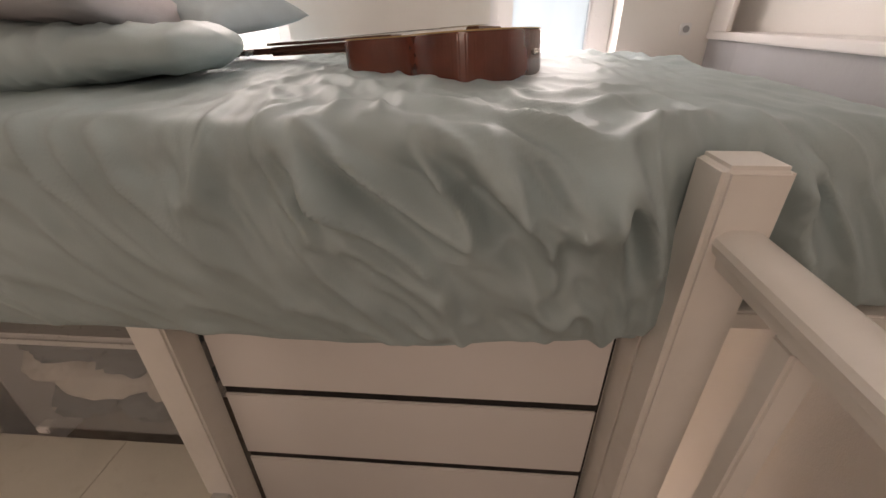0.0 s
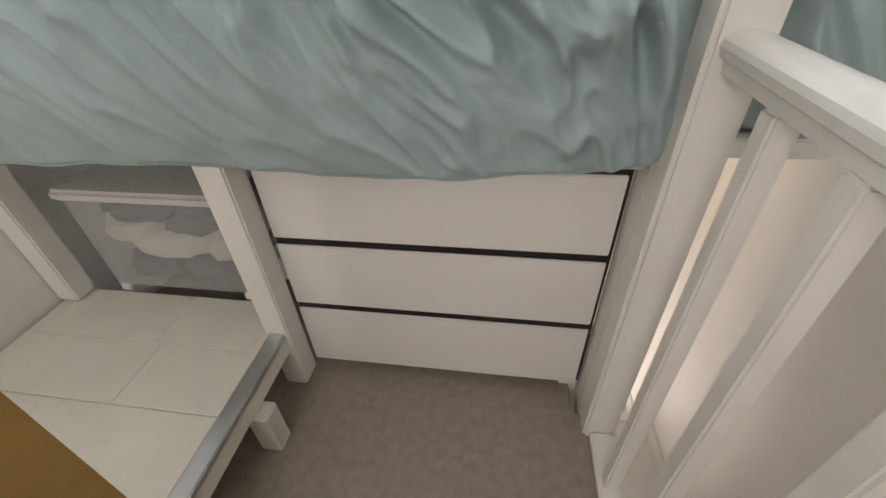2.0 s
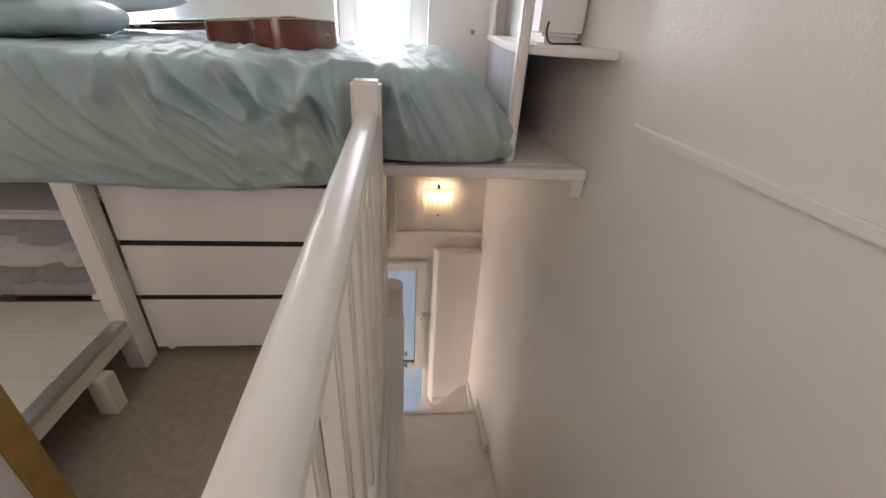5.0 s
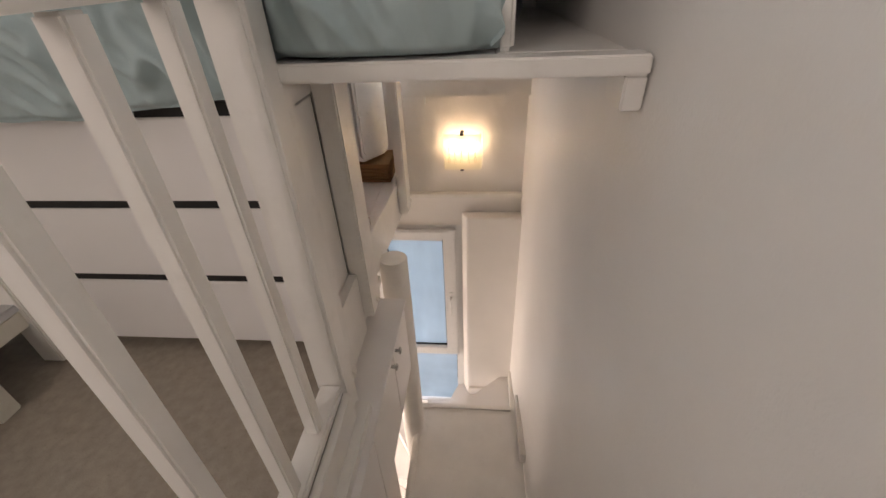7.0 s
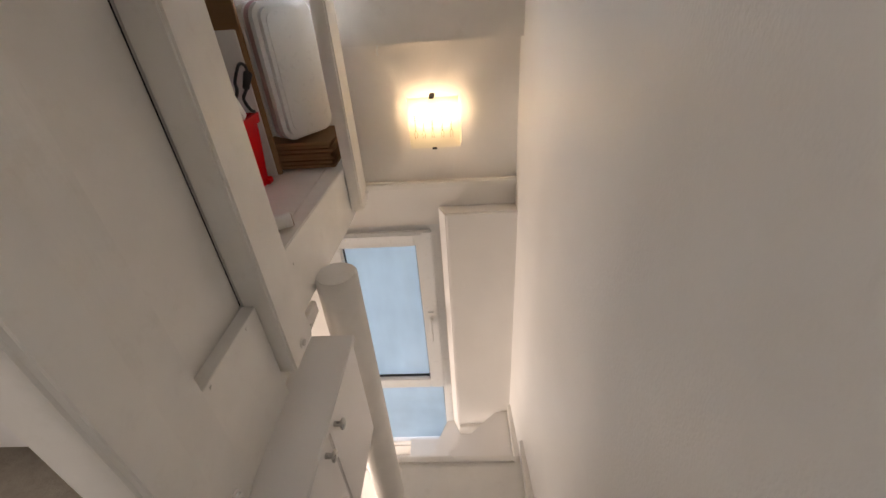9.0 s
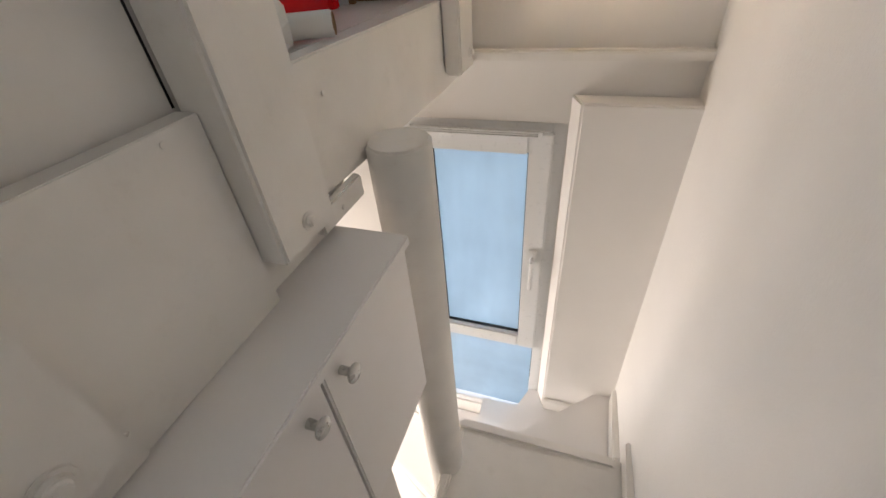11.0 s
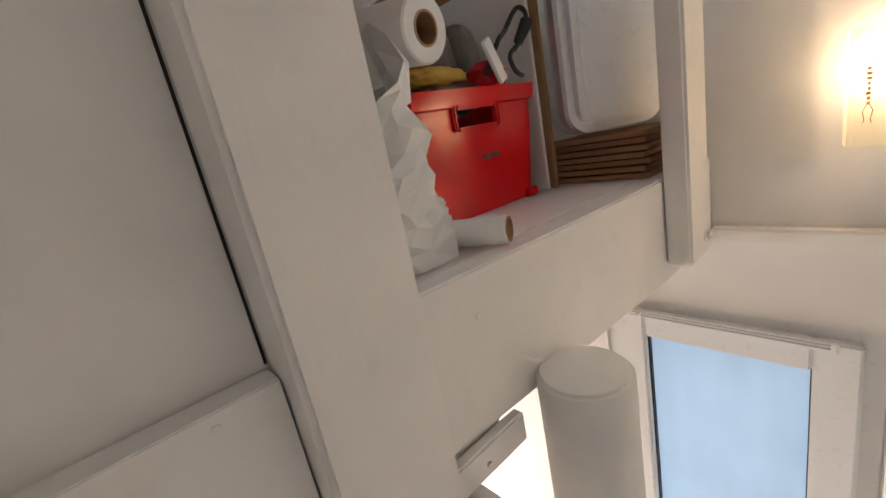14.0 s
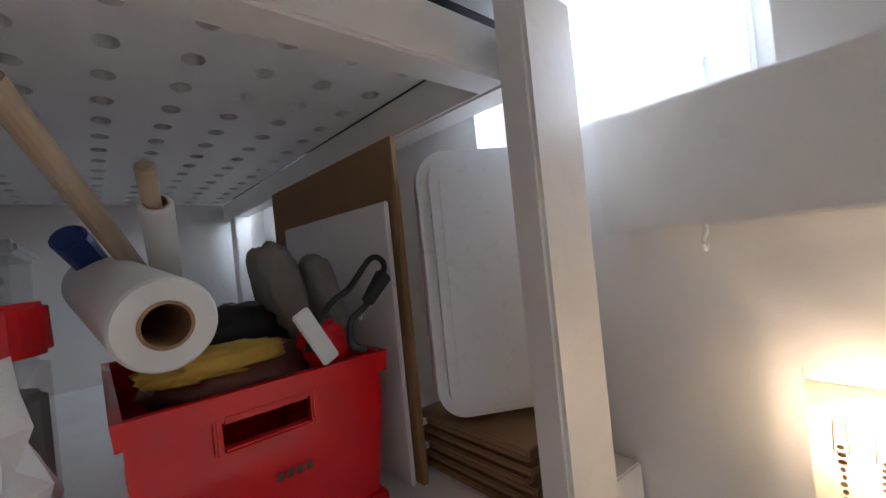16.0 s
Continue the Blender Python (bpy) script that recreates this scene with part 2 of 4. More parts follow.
WIN_L, WIN_R, WIN_S = (0.14, 0.59, 0.66, 2.05), (1.39, 1.882, 0.658, 2.05), (1.39, 1.965, -1.95, -0.255)
wall_w = wall_with_holes("wall_west", -4.2, 0.0, -3.0, 2.4, -0.15, 0.0, [(-3.8, -2.6, -2.6, -1.2)], PLASTER, "white painted wall at the head of the bed")
wall_w.matrix_world = pose(0, 0, 0, 0, 0, 0) @ Matrix(((0, 1, 0, 0), (-1, 0, 0, 0), (0, 0, 1, 0), (0, 0, 0, 1)))
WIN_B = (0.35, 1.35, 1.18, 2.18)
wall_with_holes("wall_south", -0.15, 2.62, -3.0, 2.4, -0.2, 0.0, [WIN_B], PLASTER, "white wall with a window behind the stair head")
wall_with_holes("wall_north", -0.15, 2.4, -3.0, 2.4, YF, YF + 0.26, [WIN_L, WIN_R, WIN_S], PLASTER, "white plaster facade wall with three windows")
structure("wall_pier", poly_bm([(1.9665, YF - 0.0015), (1.999, 3.75), (XR, 3.75), (XR, YF - 0.0015)], -3.0, -0.165, 0.006), PLASTER, "white plaster wall pier with a splayed side beside the stair window")

# ---- stairs ----
stairs = thing("stairs", (2.0, 2.4, -1.3), "white painted timber winding stairs with a landing", "stairs", kind="structure")
RISE, GO = 0.186, 0.165
for i in range(6):
    y0 = 1.42 + GO * i
    z = -RISE * (i + 1)
    part("tread", box_bm(1.762, XR - 0.004, y0 - 0.02, y0 + GO + 0.012, z - 0.035, z, 0.008), CREAM, stairs)
    part("riser", box_bm(1.77, XR - 0.006, y0 + GO, y0 + GO + 0.008, z - RISE, z - 0.037, 0.001), PAINT, stairs)
LAND = -1.30
part("landing", box_bm(1.700, XR - 0.004, 1.42 + GO * 6 - 0.02, 3.37, LAND - 0.04, LAND, 0.004), PAINT, stairs)
part("landing_rim", box_bm(1.700, wall_x(3.37) - 0.03, 3.325, 3.376, LAND - 0.03, LAND + 0.016, 0.015, 4), PAINT, stairs)
part("landing_rim", box_bm(1.698, 1.732, 2.42, 3.324, LAND - 0.03, LAND + 0.026, 0.009, 3), PAINT, stairs)
part("riser", box_bm(1.71, XR - 0.03, 3.345, 3.355, LAND - RISE, LAND - 0.041, 0.001), PAINT, stairs)
part("skirting", box_bm(2.006, 2.29, 3.730, 3.7485, LAND - RISE * 2, LAND - RISE * 2 + 0.075, 0.004), PAINT, stairs)
part("skirting", box_bm(2.285, 2.318, 3.42, 3.728, LAND - RISE, LAND - RISE + 0.10, 0.005), PAINT, stairs)
part("skirting", box_bm(2.300, 2.332, 3.02, 3.40, LAND + 0.001, LAND + 0.09, 0.005), PAINT, stairs)
# winders round the round post, then the lower flight going back below
PC = Vector((1.695, 3.28))


def fan(a0, a1, z, thick=0.035):
    """A wedge tread between two directions from the post, cut off by the walls."""
    xm, ym, xl = XR - 0.03, YF - 0.004, 1.02

    def reach(a):
        c, q = math.cos(radians(a)), math.sin(radians(a))
        k = 9.0
        if c > 1e-6:
            k = min(k, (xm - PC.x) / c)
        if c < -1e-6:
            k = min(k, (xl - PC.x) / c)
        if q > 1e-6:
            k = min(k, (ym - PC.y) / q)
        return (PC.x + c * k, PC.y + q * k)

    corner = math.degrees(math.atan2(ym - PC.y, xm - PC.x))
    corner_l = math.degrees(math.atan2(ym - PC.y, xl - PC.x))
    pts = [(PC.x, PC.y), reach(a0)]
    if a0 < corner < a1:
        pts.append((xm, ym))
    if a0 < corner_l < a1:
        pts.append((xl, ym))
    pts.append(reach(a1))
    return poly_bm(pts, z - thick, z, 0.006)


for i, (a0, a1) in enumerate(((5, 42), (39, 67), (64, 92), (89, 125), (122, 155), (152, 184))):
    z = LAND - RISE * (i + 1)
    part("winder_tread", fan(a0, a1, z), PAINT_W, stairs)
    part("winder_riser", fan(a0 - 1.2, a0 + 0.6, z + RISE - 0.036, RISE - 0.04), PAINT_W, stairs)
for i in range(4):
    z = LAND - RISE * (7 + i)
    if z > -2.98:
        part("tread", box_bm(1.05, 1.72, 3.08 - 0.22 * i, 3.34 - 0.22 * i, z - 0.035, z, 0.006), CREAM, stairs)

# ---- mezzanine: balustrade ----
bal = thing("balustrade", (1.66, 2.0, 0.0), "white painted timber balustrade with rounded handrail at the stairwell", "balustrade")


def newel(x0, x1, y0, y1, z0, z1):
    return box_bm(x0, x1, y0, y1, z0, z1, 0.008, 3)


part("newel_post", newel(1.62, 1.70, 2.48, 2.556, -0.147, 1.066), PAINT, bal)
part("newel_post", newel(1.645, 1.70, 1.442, 1.497, -0.09, 0.905), PAINT, bal)


def rail_bm(y0, y1, xc, ztop):
    """A moulded handrail: a round top on a narrower fillet."""
    prof = [(-0.018, -0.052), (0.018, -0.052), (0.020, -0.036), (0.028, -0.030), (0.031, -0.018), (0.029, -0.010), (0.023, -0.004), (0.014, 0.0), (-0.014, 0.0), (-0.023, -0.004), (-0.029, -0.010), (-0.031, -0.018), (-0.028, -0.030), (-0.020, -0.036)]
    b = bmesh.new()
    ra = [b.verts.new((xc + 0.014 + x, y0, ztop - 0.034 + z)) for x, z in prof]
    rb = [b.verts.new((xc + x, y1, ztop + z)) for x, z in prof]
    n = len(prof)
    for i in range(n):
        b.faces.new((ra[i], ra[(i + 1) % n], rb[(i + 1) % n], rb[i]))
    b.faces.new(ra[::-1])
    b.faces.new(rb)
    bmesh.ops.recalc_face_normals(b, faces=b.faces[:])
    return b


rail = part("handrail", rail_bm(1.437, 2.482, 1.662, 0.99), PAINT, bal)
for p in rail.data.polygons:
    p.use_smooth = True
rail.data.set_sharp_from_angle(angle=radians(24))
part("bottom_rail", box_bm(1.635, 1.695, 1.43, 2.478, 0.002, 0.03, 0.005), PAINT, bal)
for i in range(6):
    y = 2.350 - 0.148 * i
    part("baluster", box_bm(1.647, 1.681, y - 0.017, y + 0.017, 0.028, 0.936 - 0.034 * (2.482 - y), 0.004), PAINT, bal)
solid("trim_stairwell_low", 1.693, 1.744, 1.42, 2.531, -0.30, -0.1055, PAINT, "white painted beam along the stairwell edge", 0.004)
solid("trim_stairwell", 1.693, 1.716, 1.42, 2.478, -0.105, 0.0, PAINT, "white painted board along the stairwell edge", 0.003)

# ---- mezzanine: raised bed ----
bed = thing("loft_bed", (1.05, 3.1, 0.0), "built-in white painted timber bed raised over storage and stairs", "bed")
part("front_beam", box_bm(0.004, 2.345, 2.545, 2.60, 0.788, 0.822, 0.004), PAINT, bed)
part("leg", box_bm(0.727, 0.798, 2.545, 2.62, 0.002, 0.788, 0.005), PAINT, bed)
part("leg", box_bm(1.622, 1.676, 2.5565, 2.640, -0.105, 0.787, 0.004), TIMBER, bed)
part("leg", box_bm(0.004, 0.075, 2.60, 2.67, 0.235, 0.788, 0.005), PAINT, bed)
part("side_board", box_bm(2.09, XR - 0.004, 2.602, YF - 0.004, 0.80, 0.822, 0.003), PAINT, bed)
part("bracket", box_bm(2.308, 2.346, 2.555, 2.66, 0.727, 0.787, 0.003), PAINT, bed)
part("post", box_bm(1.622, 1.685, 2.866, 2.986, -0.085, 0.772, 0.005), TIMBER, bed, "white painted timber post with a bolt")
part("post", box_bm(1.664, 1.708, 3.580, 3.684, -0.05, 0.772, 0.005), TIMBER, bed, "white painted timber post with a bolt")
part("rear_beam", box_bm(0.004, 1.662, 3.66, 3.72, 0.70, 0.772, 0.004), PAINT, bed)
part("cross_beam", box_bm(1.565, 1.62, 2.65, 3.658, 0.700, 0.772, 0.004), PAINT, bed)
part("rear_leg", box_bm(0.10, 0.17, 3.66, 3.72, 0.12, 0.70, 0.004), PAINT, bed)
for x, y, z in ((1.684, 2.926, -0.052), (1.707, 3.66, -0.012)):
    part("washer", rod_bm((x, y, z), (x + 0.003, y, z), 0.013, n=20, bevel=0.001), PAINT, bed)
    part("bolt", rod_bm((x + 0.003, y, z), (x + 0.011, y, z), 0.0085, 0.0075, n=16, bevel=0.002), PAINT, bed)


def perforated_bm(x0, x1, y0, y1, z0, z1, nx, ny, r):
    """A board with rows of round holes right through it."""
    b = bmesh.new()
    dx, dy = (x1 - x0) / nx, (y1 - y0) / ny
    K = 16
    sq = [(-1 + 2 * i / 4, -1) for i in range(4)] + [(1, -1 + 2 * i / 4) for i in range(4)] + [(1 - 2 * i / 4, 1) for i in range(4)] + [(-1, 1 - 2 * i / 4) for i in range(4)]
    for i in range(nx):
        for j in range(ny):
            cx, cy = x0 + dx * (i + 0.5), y0 + dy * (j + 0.5)
            ang = [math.atan2(q[1], q[0]) for q in sq]
            lo = [b.verts.new((cx + q[0] * dx / 2, cy + q[1] * dy / 2, z0)) for q in sq]
            li = [b.verts.new((cx + r * math.cos(a), cy + r * 0.8 * math.sin(a), z0)) for a in ang]
            ui = [b.verts.new((cx + r * math.cos(a), cy + r * 0.8 * math.sin(a), z1)) for a in ang]
            for k in range(K):
                k2 = (k + 1) % K
                b.faces.new((lo[k2], lo[k], li[k], li[k2]))
                b.faces.new((li[k2], li[k], ui[k], ui[k2]))
    bmesh.ops.remove_doubles(b, verts=b.verts[:], dist=1e-5)
    return b


part("perforated_base", perforated_bm(0.02, 1.60, 2.62, 3.66, 0.774, 0.796, 15, 11, 0.019), PAINT_W, bed, "white perforated bed board")
# black sheet added above the board so its holes look shaded
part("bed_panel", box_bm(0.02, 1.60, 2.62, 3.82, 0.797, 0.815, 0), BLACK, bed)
part("bed_panel", box_bm(1.602, 2.088, 2.602, 3.82, 0.797, 0.815, 0), PAINT_W, bed)


def wrinkle(x, y, z, s=1.0):
    """Crumpled cloth: sharp creases between soft hollows, leaning folds, at three sizes."""
    lean = 1.5 * noise.noise(Vector((x * 1.9, 3.3, 0.7)))
    p = Vector((x * 1.35 + (z - 0.9) * lean * 1.9, y * 0.8 + 0.3 * x, z * 0.42))
    w = noise.noise_vector(p * 2.6) * 0.22

    def ridge(q):
        return max(0.0, 1 - abs(noise.noise(q)) * 2.6) ** 2

    a = ridge((p + w) * 3.6)
    c = ridge((p + w * 0.8) * 9.5 + Vector((7, 3, 1)))
    d = ridge((p + w * 0.6) * 20 + Vector((1, 9, 4)))
    patch = 0.45 + 0.9 * max(0.0, noise.noise(p * 1.7 + Vector((4, 4, 4))) + 0.35)
    return s * patch * (0.36 + 0.74 * max(0.0, min(1.0, (z - 0.88) / 0.14))) * (0.040 * a + 0.060 * c + 0.024 * d - 0.030)


def bed_sheet():
    b = bmesh.new()
    x0, x1, y1, zt = 0.01, 2.062, 3.80, 1.095
    NU, NF, NR, NT = 7, 46, 14, 100

    def smooth(t):
        t = max(0.0, min(1.0, t))
        return t * t * (3 - 2 * t)

    m = 400
    grid = []
    for i in range(m + 1):
        x = x0 + (x1 - x0) * i / m
        e = max(0.0, (x - (x1 - 0.17)) / 0.17)
        right = smooth((x - 1.61) / 0.085)
        pinch = math.exp(-((x - 1.665) / 0.055) ** 2)
        y0 = 2.528 + 0.020 * right + 0.036 * pinch
        hang = 0.016 * noise.noise(Vector((x * 2.2, 5, 1))) + 0.008 * noise.noise(Vector((x * 9, 2, 8)))
        zb = 0.737 + 0.030 * smooth((x - 1.30) / 0.3) * (1 - right) + 0.089 * right + hang * (1 - right)
        zr = 1.03 - 0.10 * e ** 2
        ztop = zt - 0.115 * e ** 2.0
        pts = []
        for k in range(NU):
            t = k / NU
            pts.append((y0 + 0.03 * (1 - t) ** 2, zb + 0.018 * t, Vector((0, -1, 0)), t))
        za = zb + 0.018
        for k in range(NF):
            t = k / NF
            pts.append((y0 - 0.020 * math.sin(math.pi * t) * (1 - pinch), za + (zr - za) * t, Vector((0, -1, 0)), 1.0))
        for k in range(NR):
            a = math.pi / 2 * k / NR
            pts.append((y0 + 0.07 * (1 - math.cos(a)), zr + (ztop - zr) * math.sin(a), Vector((0, -math.cos(a), math.sin(a))), 1.0 - 0.4 * k / NR))
        for k in range(NT + 1):
            t = k / NT
            w = 0.5 + 0.9 * smooth((x - 1.4) / 0.4) * smooth((t - 0.4) / 0.25)
            pts.append((y0 + 0.07 + (y1 - y0 - 0.07) * t, ztop + 0.010 * math.sin(t * 3.0), Vector((0, 0, 1)), (1.0 * w if t > 0.08 else 0.6)))
        col = []
        for y, z, nrm, k in pts:
            d = wrinkle(x, y, z, k * (1 - 0.55 * pinch if z < 1.08 and y < 2.62 else 1))
            v = Vector((x, y + 0.045 * e ** 3 * (1 if y < 3 else 0), z)) + nrm * d * (1 - 0.62 * nrm.z)
            if z < 0.85 and x < 1.615:
                v.y = min(v.y, 2.541)
            col.append(b.verts.new(v))
        grid.append(col)
    last = grid[-1]
    for q in range(1, 9):
        t = q / 8
        col = []
        for v in last:
            z = v.co.z + (0.832 - v.co.z) * t ** 1.4
            out = 0.034 * math.sin(math.pi * min(t * 0.8 + 0.1, 1)) + (wrinkle(v.co.y + 5, 2.2, z, 0.7) * math.sin(math.pi * t))
            col.append(b.verts.new((v.co.x + out, v.co.y + 0.01 * t, z)))
        grid.append(col)
    n = len(grid[0])
    for i in range(len(grid) - 1):
        for j in range(n - 1):
            b.faces.new((grid[i][j], grid[i + 1][j], grid[i + 1][j + 1], grid[i][j + 1]))
    for _ in range(3):
        bmesh.ops.smooth_vert(b, verts=b.verts[:], factor=0.5, use_axis_x=True, use_axis_y=True, use_axis_z=True)
    return b


sheet = tagged(part("fitted_sheet", bed_sheet(), SHEET, smooth=True), "crumpled sage green fitted sheet over the mattress", "bedding")
tagged(part("mattress", box_bm(0.03, 2.03, 2.60, 3.79, 0.823, 1.05, 0.05, 4), PILLOW), "thick mattress under a green fitted sheet", "mattress")


def cushion_bm(w, d, h, puff=0.5, seed=0, n=28, wr=0.008):
    b = bmesh.new()
    g = [[], []]
    for s in (0, 1):
        for i in range(n + 1):
            row = []
            for j in range(n + 1):
                u, v = -1 + 2 * i / n, -1 + 2 * j / n
                e = max(0.0, (1 - abs(u) ** 2.6)) ** 0.45 * max(0.0, (1 - abs(v) ** 2.6)) ** 0.45
                k = 1 - 0.07 * (1 - abs(v)) * abs(u) - 0.0
                z = (1 if s == 0 else -0.55) * h * e
                q = Vector((u * w * 0.5 * k, v * d * 0.5, z))
                if s == 0:
                    q.z += e * (1 - abs(noise.noise(q * 9 + Vector((seed, 0, 0)))) * 2) * wr + e * wr * 1.5 * noise.noise(q * 4 + Vector((0, seed, 0)))
                row.append(b.verts.new(q))
            g[s].append(row)
    for s in (0, 1):
        for i in range(n):
            for j in range(n):
                f = (g[s][i][j], g[s][i + 1][j], g[s][i + 1][j + 1], g[s][i][j + 1])
                b.faces.new(f if s == 0 else f[::-1])
    bmesh.ops.remove_doubles(b, verts=b.verts[:], dist=1e-5)
    return b


def put(ob, m):
    ob.matrix_world = m
    return ob


put(tagged(part("pillow", cushion_bm(0.62, 0.50, 0.10, seed=1), PILLOW, smooth=True), "pale pinkish grey pillow on the bed", "pillow"), pose(0.30, 3.02, 1.262, -8, 6, 6))
put(tagged(part("pillow", cushion_bm(0.60, 0.48, 0.09, seed=5), SHEET_B, smooth=True), "pale blue crumpled pillow beside the window", "pillow"), pose(0.42, 3.44, 1.235, 4, 4, -10))


def duvet_bm():
    """A duvet folded back on itself: a long soft roll with wrinkles."""
    b = bmesh.new()
    n, m = 70, 30
    g = []
    for i in range(n + 1):
        u = i / n
        taper = min(1.0, (u / 0.06) ** 0.5 if u < 0.06 else 1, ((1 - u) / 0.08) ** 0.5 if u > 0.92 else 1)
        row = []
        for j in range(m):
            a = 2 * math.pi * j / m
            ry, rz = 0.20 * max(taper, 0.02), 0.062 * max(taper, 0.02) * (1 + 0.25 * math.sin(u * 5))
            c, s = math.cos(a), math.sin(a)
            y, z = ry * math.copysign(abs(c) ** 0.8, c), rz * math.copysign(abs(s) ** 0.75, s)
            x = -0.45 + 0.9 * u
            d = wrinkle(x + 3, y, z * 2, 0.5) * taper
            row.append(b.verts.new((x, y + c * d, z + s * d)))
        g.append(row)
    for i in range(n):
        for j in range(m):
            b.faces.new((g[i][j], g[i + 1][j], g[i + 1][(j + 1) % m], g[i][(j + 1) % m]))
    b.faces.new(g[0])
    b.faces.new(g[-1][::-1])
    bmesh.ops.recalc_face_normals(b, faces=b.faces[:])
    return b


put(tagged(part("duvet", duvet_bm(), SHEET, smooth=True), "sage green duvet folded back on the bed", "duvet"), pose(0.36, 2.93, 1.145, 0, -3, 14))

# shadow line of the joint beside the post, laid in as a black strip
part("joint_shade", box_bm(1.6203, 1.6212, 2.8632, 2.8656, 0.116, 0.698, 0), BLACK, bed, "thin black strip for the shade in the joint beside the post")

# chest of drawers under the bed
chest = thing("chest_of_drawers", (1.205, 2.86, 0.0), "white lacquered three-drawer chest under the raised bed", "chest of drawers")
part("body", box_bm(0.803, 1.566, 2.662, 2.975, 0.03, 0.765, 0.003), PAINT_W, chest)
for z0, z1 in ((0.2685, 0.2895), (0.4945, 0.5155), (0.7145, 0.744)):
    part("shadow_gap", box_bm(0.808, 1.607, 2.6225, 2.6615, z0, z1, 0), BLACK, chest, "black grip gap over a drawer")
for z0, z1 in ((0.043, 0.268), (0.290, 0.494), (0.516, 0.714)):
    part("drawer_front", box_bm(0.806, 1.609, 2.617, 2.6355, z0, z1, 0.0025), PAINT_W, chest)
# solid black strip gives the gap beside the drawers its shade
part("side_gap_shade", box_bm(1.5668, 1.6212, 2.6365, 2.6412, 0.03, 0.765, 0), BLACK, chest, "black strip for the shade in the gap beside the drawers")
for x in (0.82, 1.575):
    part("foot", box_bm(x, x + 0.025, 2.65, 2.70, 0.001, 0.0295, 0.002), PAINT_W, chest)

# low plank platform
plat = thing("low_platform", (0.4, 2.0, 0.0), "low cream painted plank platform with a metal edge strip", "platform")
part("edge_strip", box_bm(0.742, 0.787, 1.30, 2.60, 0.212, 0.234, 0.003), ALU, plat, "grey aluminium edge strip")
part("fascia", box_bm(0.752, 0.782, 1.30, 2.60, 0.155, 0.211, 0.003), CREAM, plat)
part("frame_board", box_bm(0.01, 0.75, 2.57, 2.60, 0.14, 0.205, 0.003), CREAM, plat)
for y in (1.55, 2.335):
    part("leg", box_bm(0.755, 0.815, y, y + 0.055, 0.001, 0.154, 0.004), CREAM, plat)
    part("leg", box_bm(0.03, 0.09, y, y + 0.055, 0.001, 0.204, 0.004), CREAM, plat)
rows = [(2.48, 2.665, [0.43]), (2.295, 2.478, [0.455]), (2.105, 2.292, [0.33]), (1.915, 2.102, [0.52]), (1.73, 1.912, [0.25]), (1.54, 1.727, [0.6]), (1.31, 1.537, [0.4])]
for y0, y1, cuts in rows:
    xs = [0.012, *cuts, 0.741]
    for a, c in zip(xs, xs[1:]):
        part("plank", box_bm(a + 0.0005, c - 0.0005, y0 - 0.001, y1, 0.207, 0.2295, 0.0012, 1), CREAM, plat)

# wooden upright with a white panel behind it
pan = thing("partition_panel", (0.89, 1.7, 0.0), "white panel with a golden varnished wood edge post", "partition")
part("edge_post", box_bm(0.87, 0.912, 1.957, 2.022, 0.001, 2.38, 0.003), OAK, pan, "golden varnished wood edge")
part("panel", box_bm(0.875, 0.903, 1.33, 1.956, 0.001, 2.38, 0.002), PAINT_W, pan)

# ---- stairwell side ----
solid("wall_storage_side", 1.568, 1.620, 2.642, 2.99, -0.10, 0.698, PAINT, "white painted panel closing the side of the bed base", 0.002)
solid("wall_storage_fill", 1.60, 1.655, 2.558, 2.648, -0.148, -0.1065, PAINT, "white painted batten above the cupboard", 0.002)
solid("trim_newel_foot", 1.60, 1.691, 2.30, 2.479, -0.148, -0.1025, PAINT, "white painted board below the newel post", 0.002)
solid("wall_storage_end", 1.60, 1.632, 2.867, 3.10, -0.148, -0.0865, PAINT, "white painted batten under the timber post", 0.002)
solid("wall_storage_low", 1.6215, 1.650, 2.6415, 2.864, -0.148, 0.113, PAINT, "white painted lower panel beside the stairs", 0.0012)
solid("floor_storage", 0.004, 1.598, 2.992, 3.826, 0.02, 0.115, PAINT, "grey white painted storage floor under the bed", 0.003)
structure("trim_storage", poly_bm([(1.60, 2.992), (1.6335, 2.992), (1.662, 3.576), (1.662, 3.686), (1.672, 3.826), (1.60, 3.826)], -0.0855, 0.1155, 0.003), PAINT, "grey white painted board in front of the storage floor")
solid("trim_storage_lower", 1.6345, 1.652, 2.990, 3.125, -0.130, -0.088, PAINT, "white painted batten below the storage", 0.003)
solid("wall_below_storage", 1.55, 1.60, 1.0, 3.02, -3.0, -0.16, PLASTER, "white plaster wall below the mezzanine")

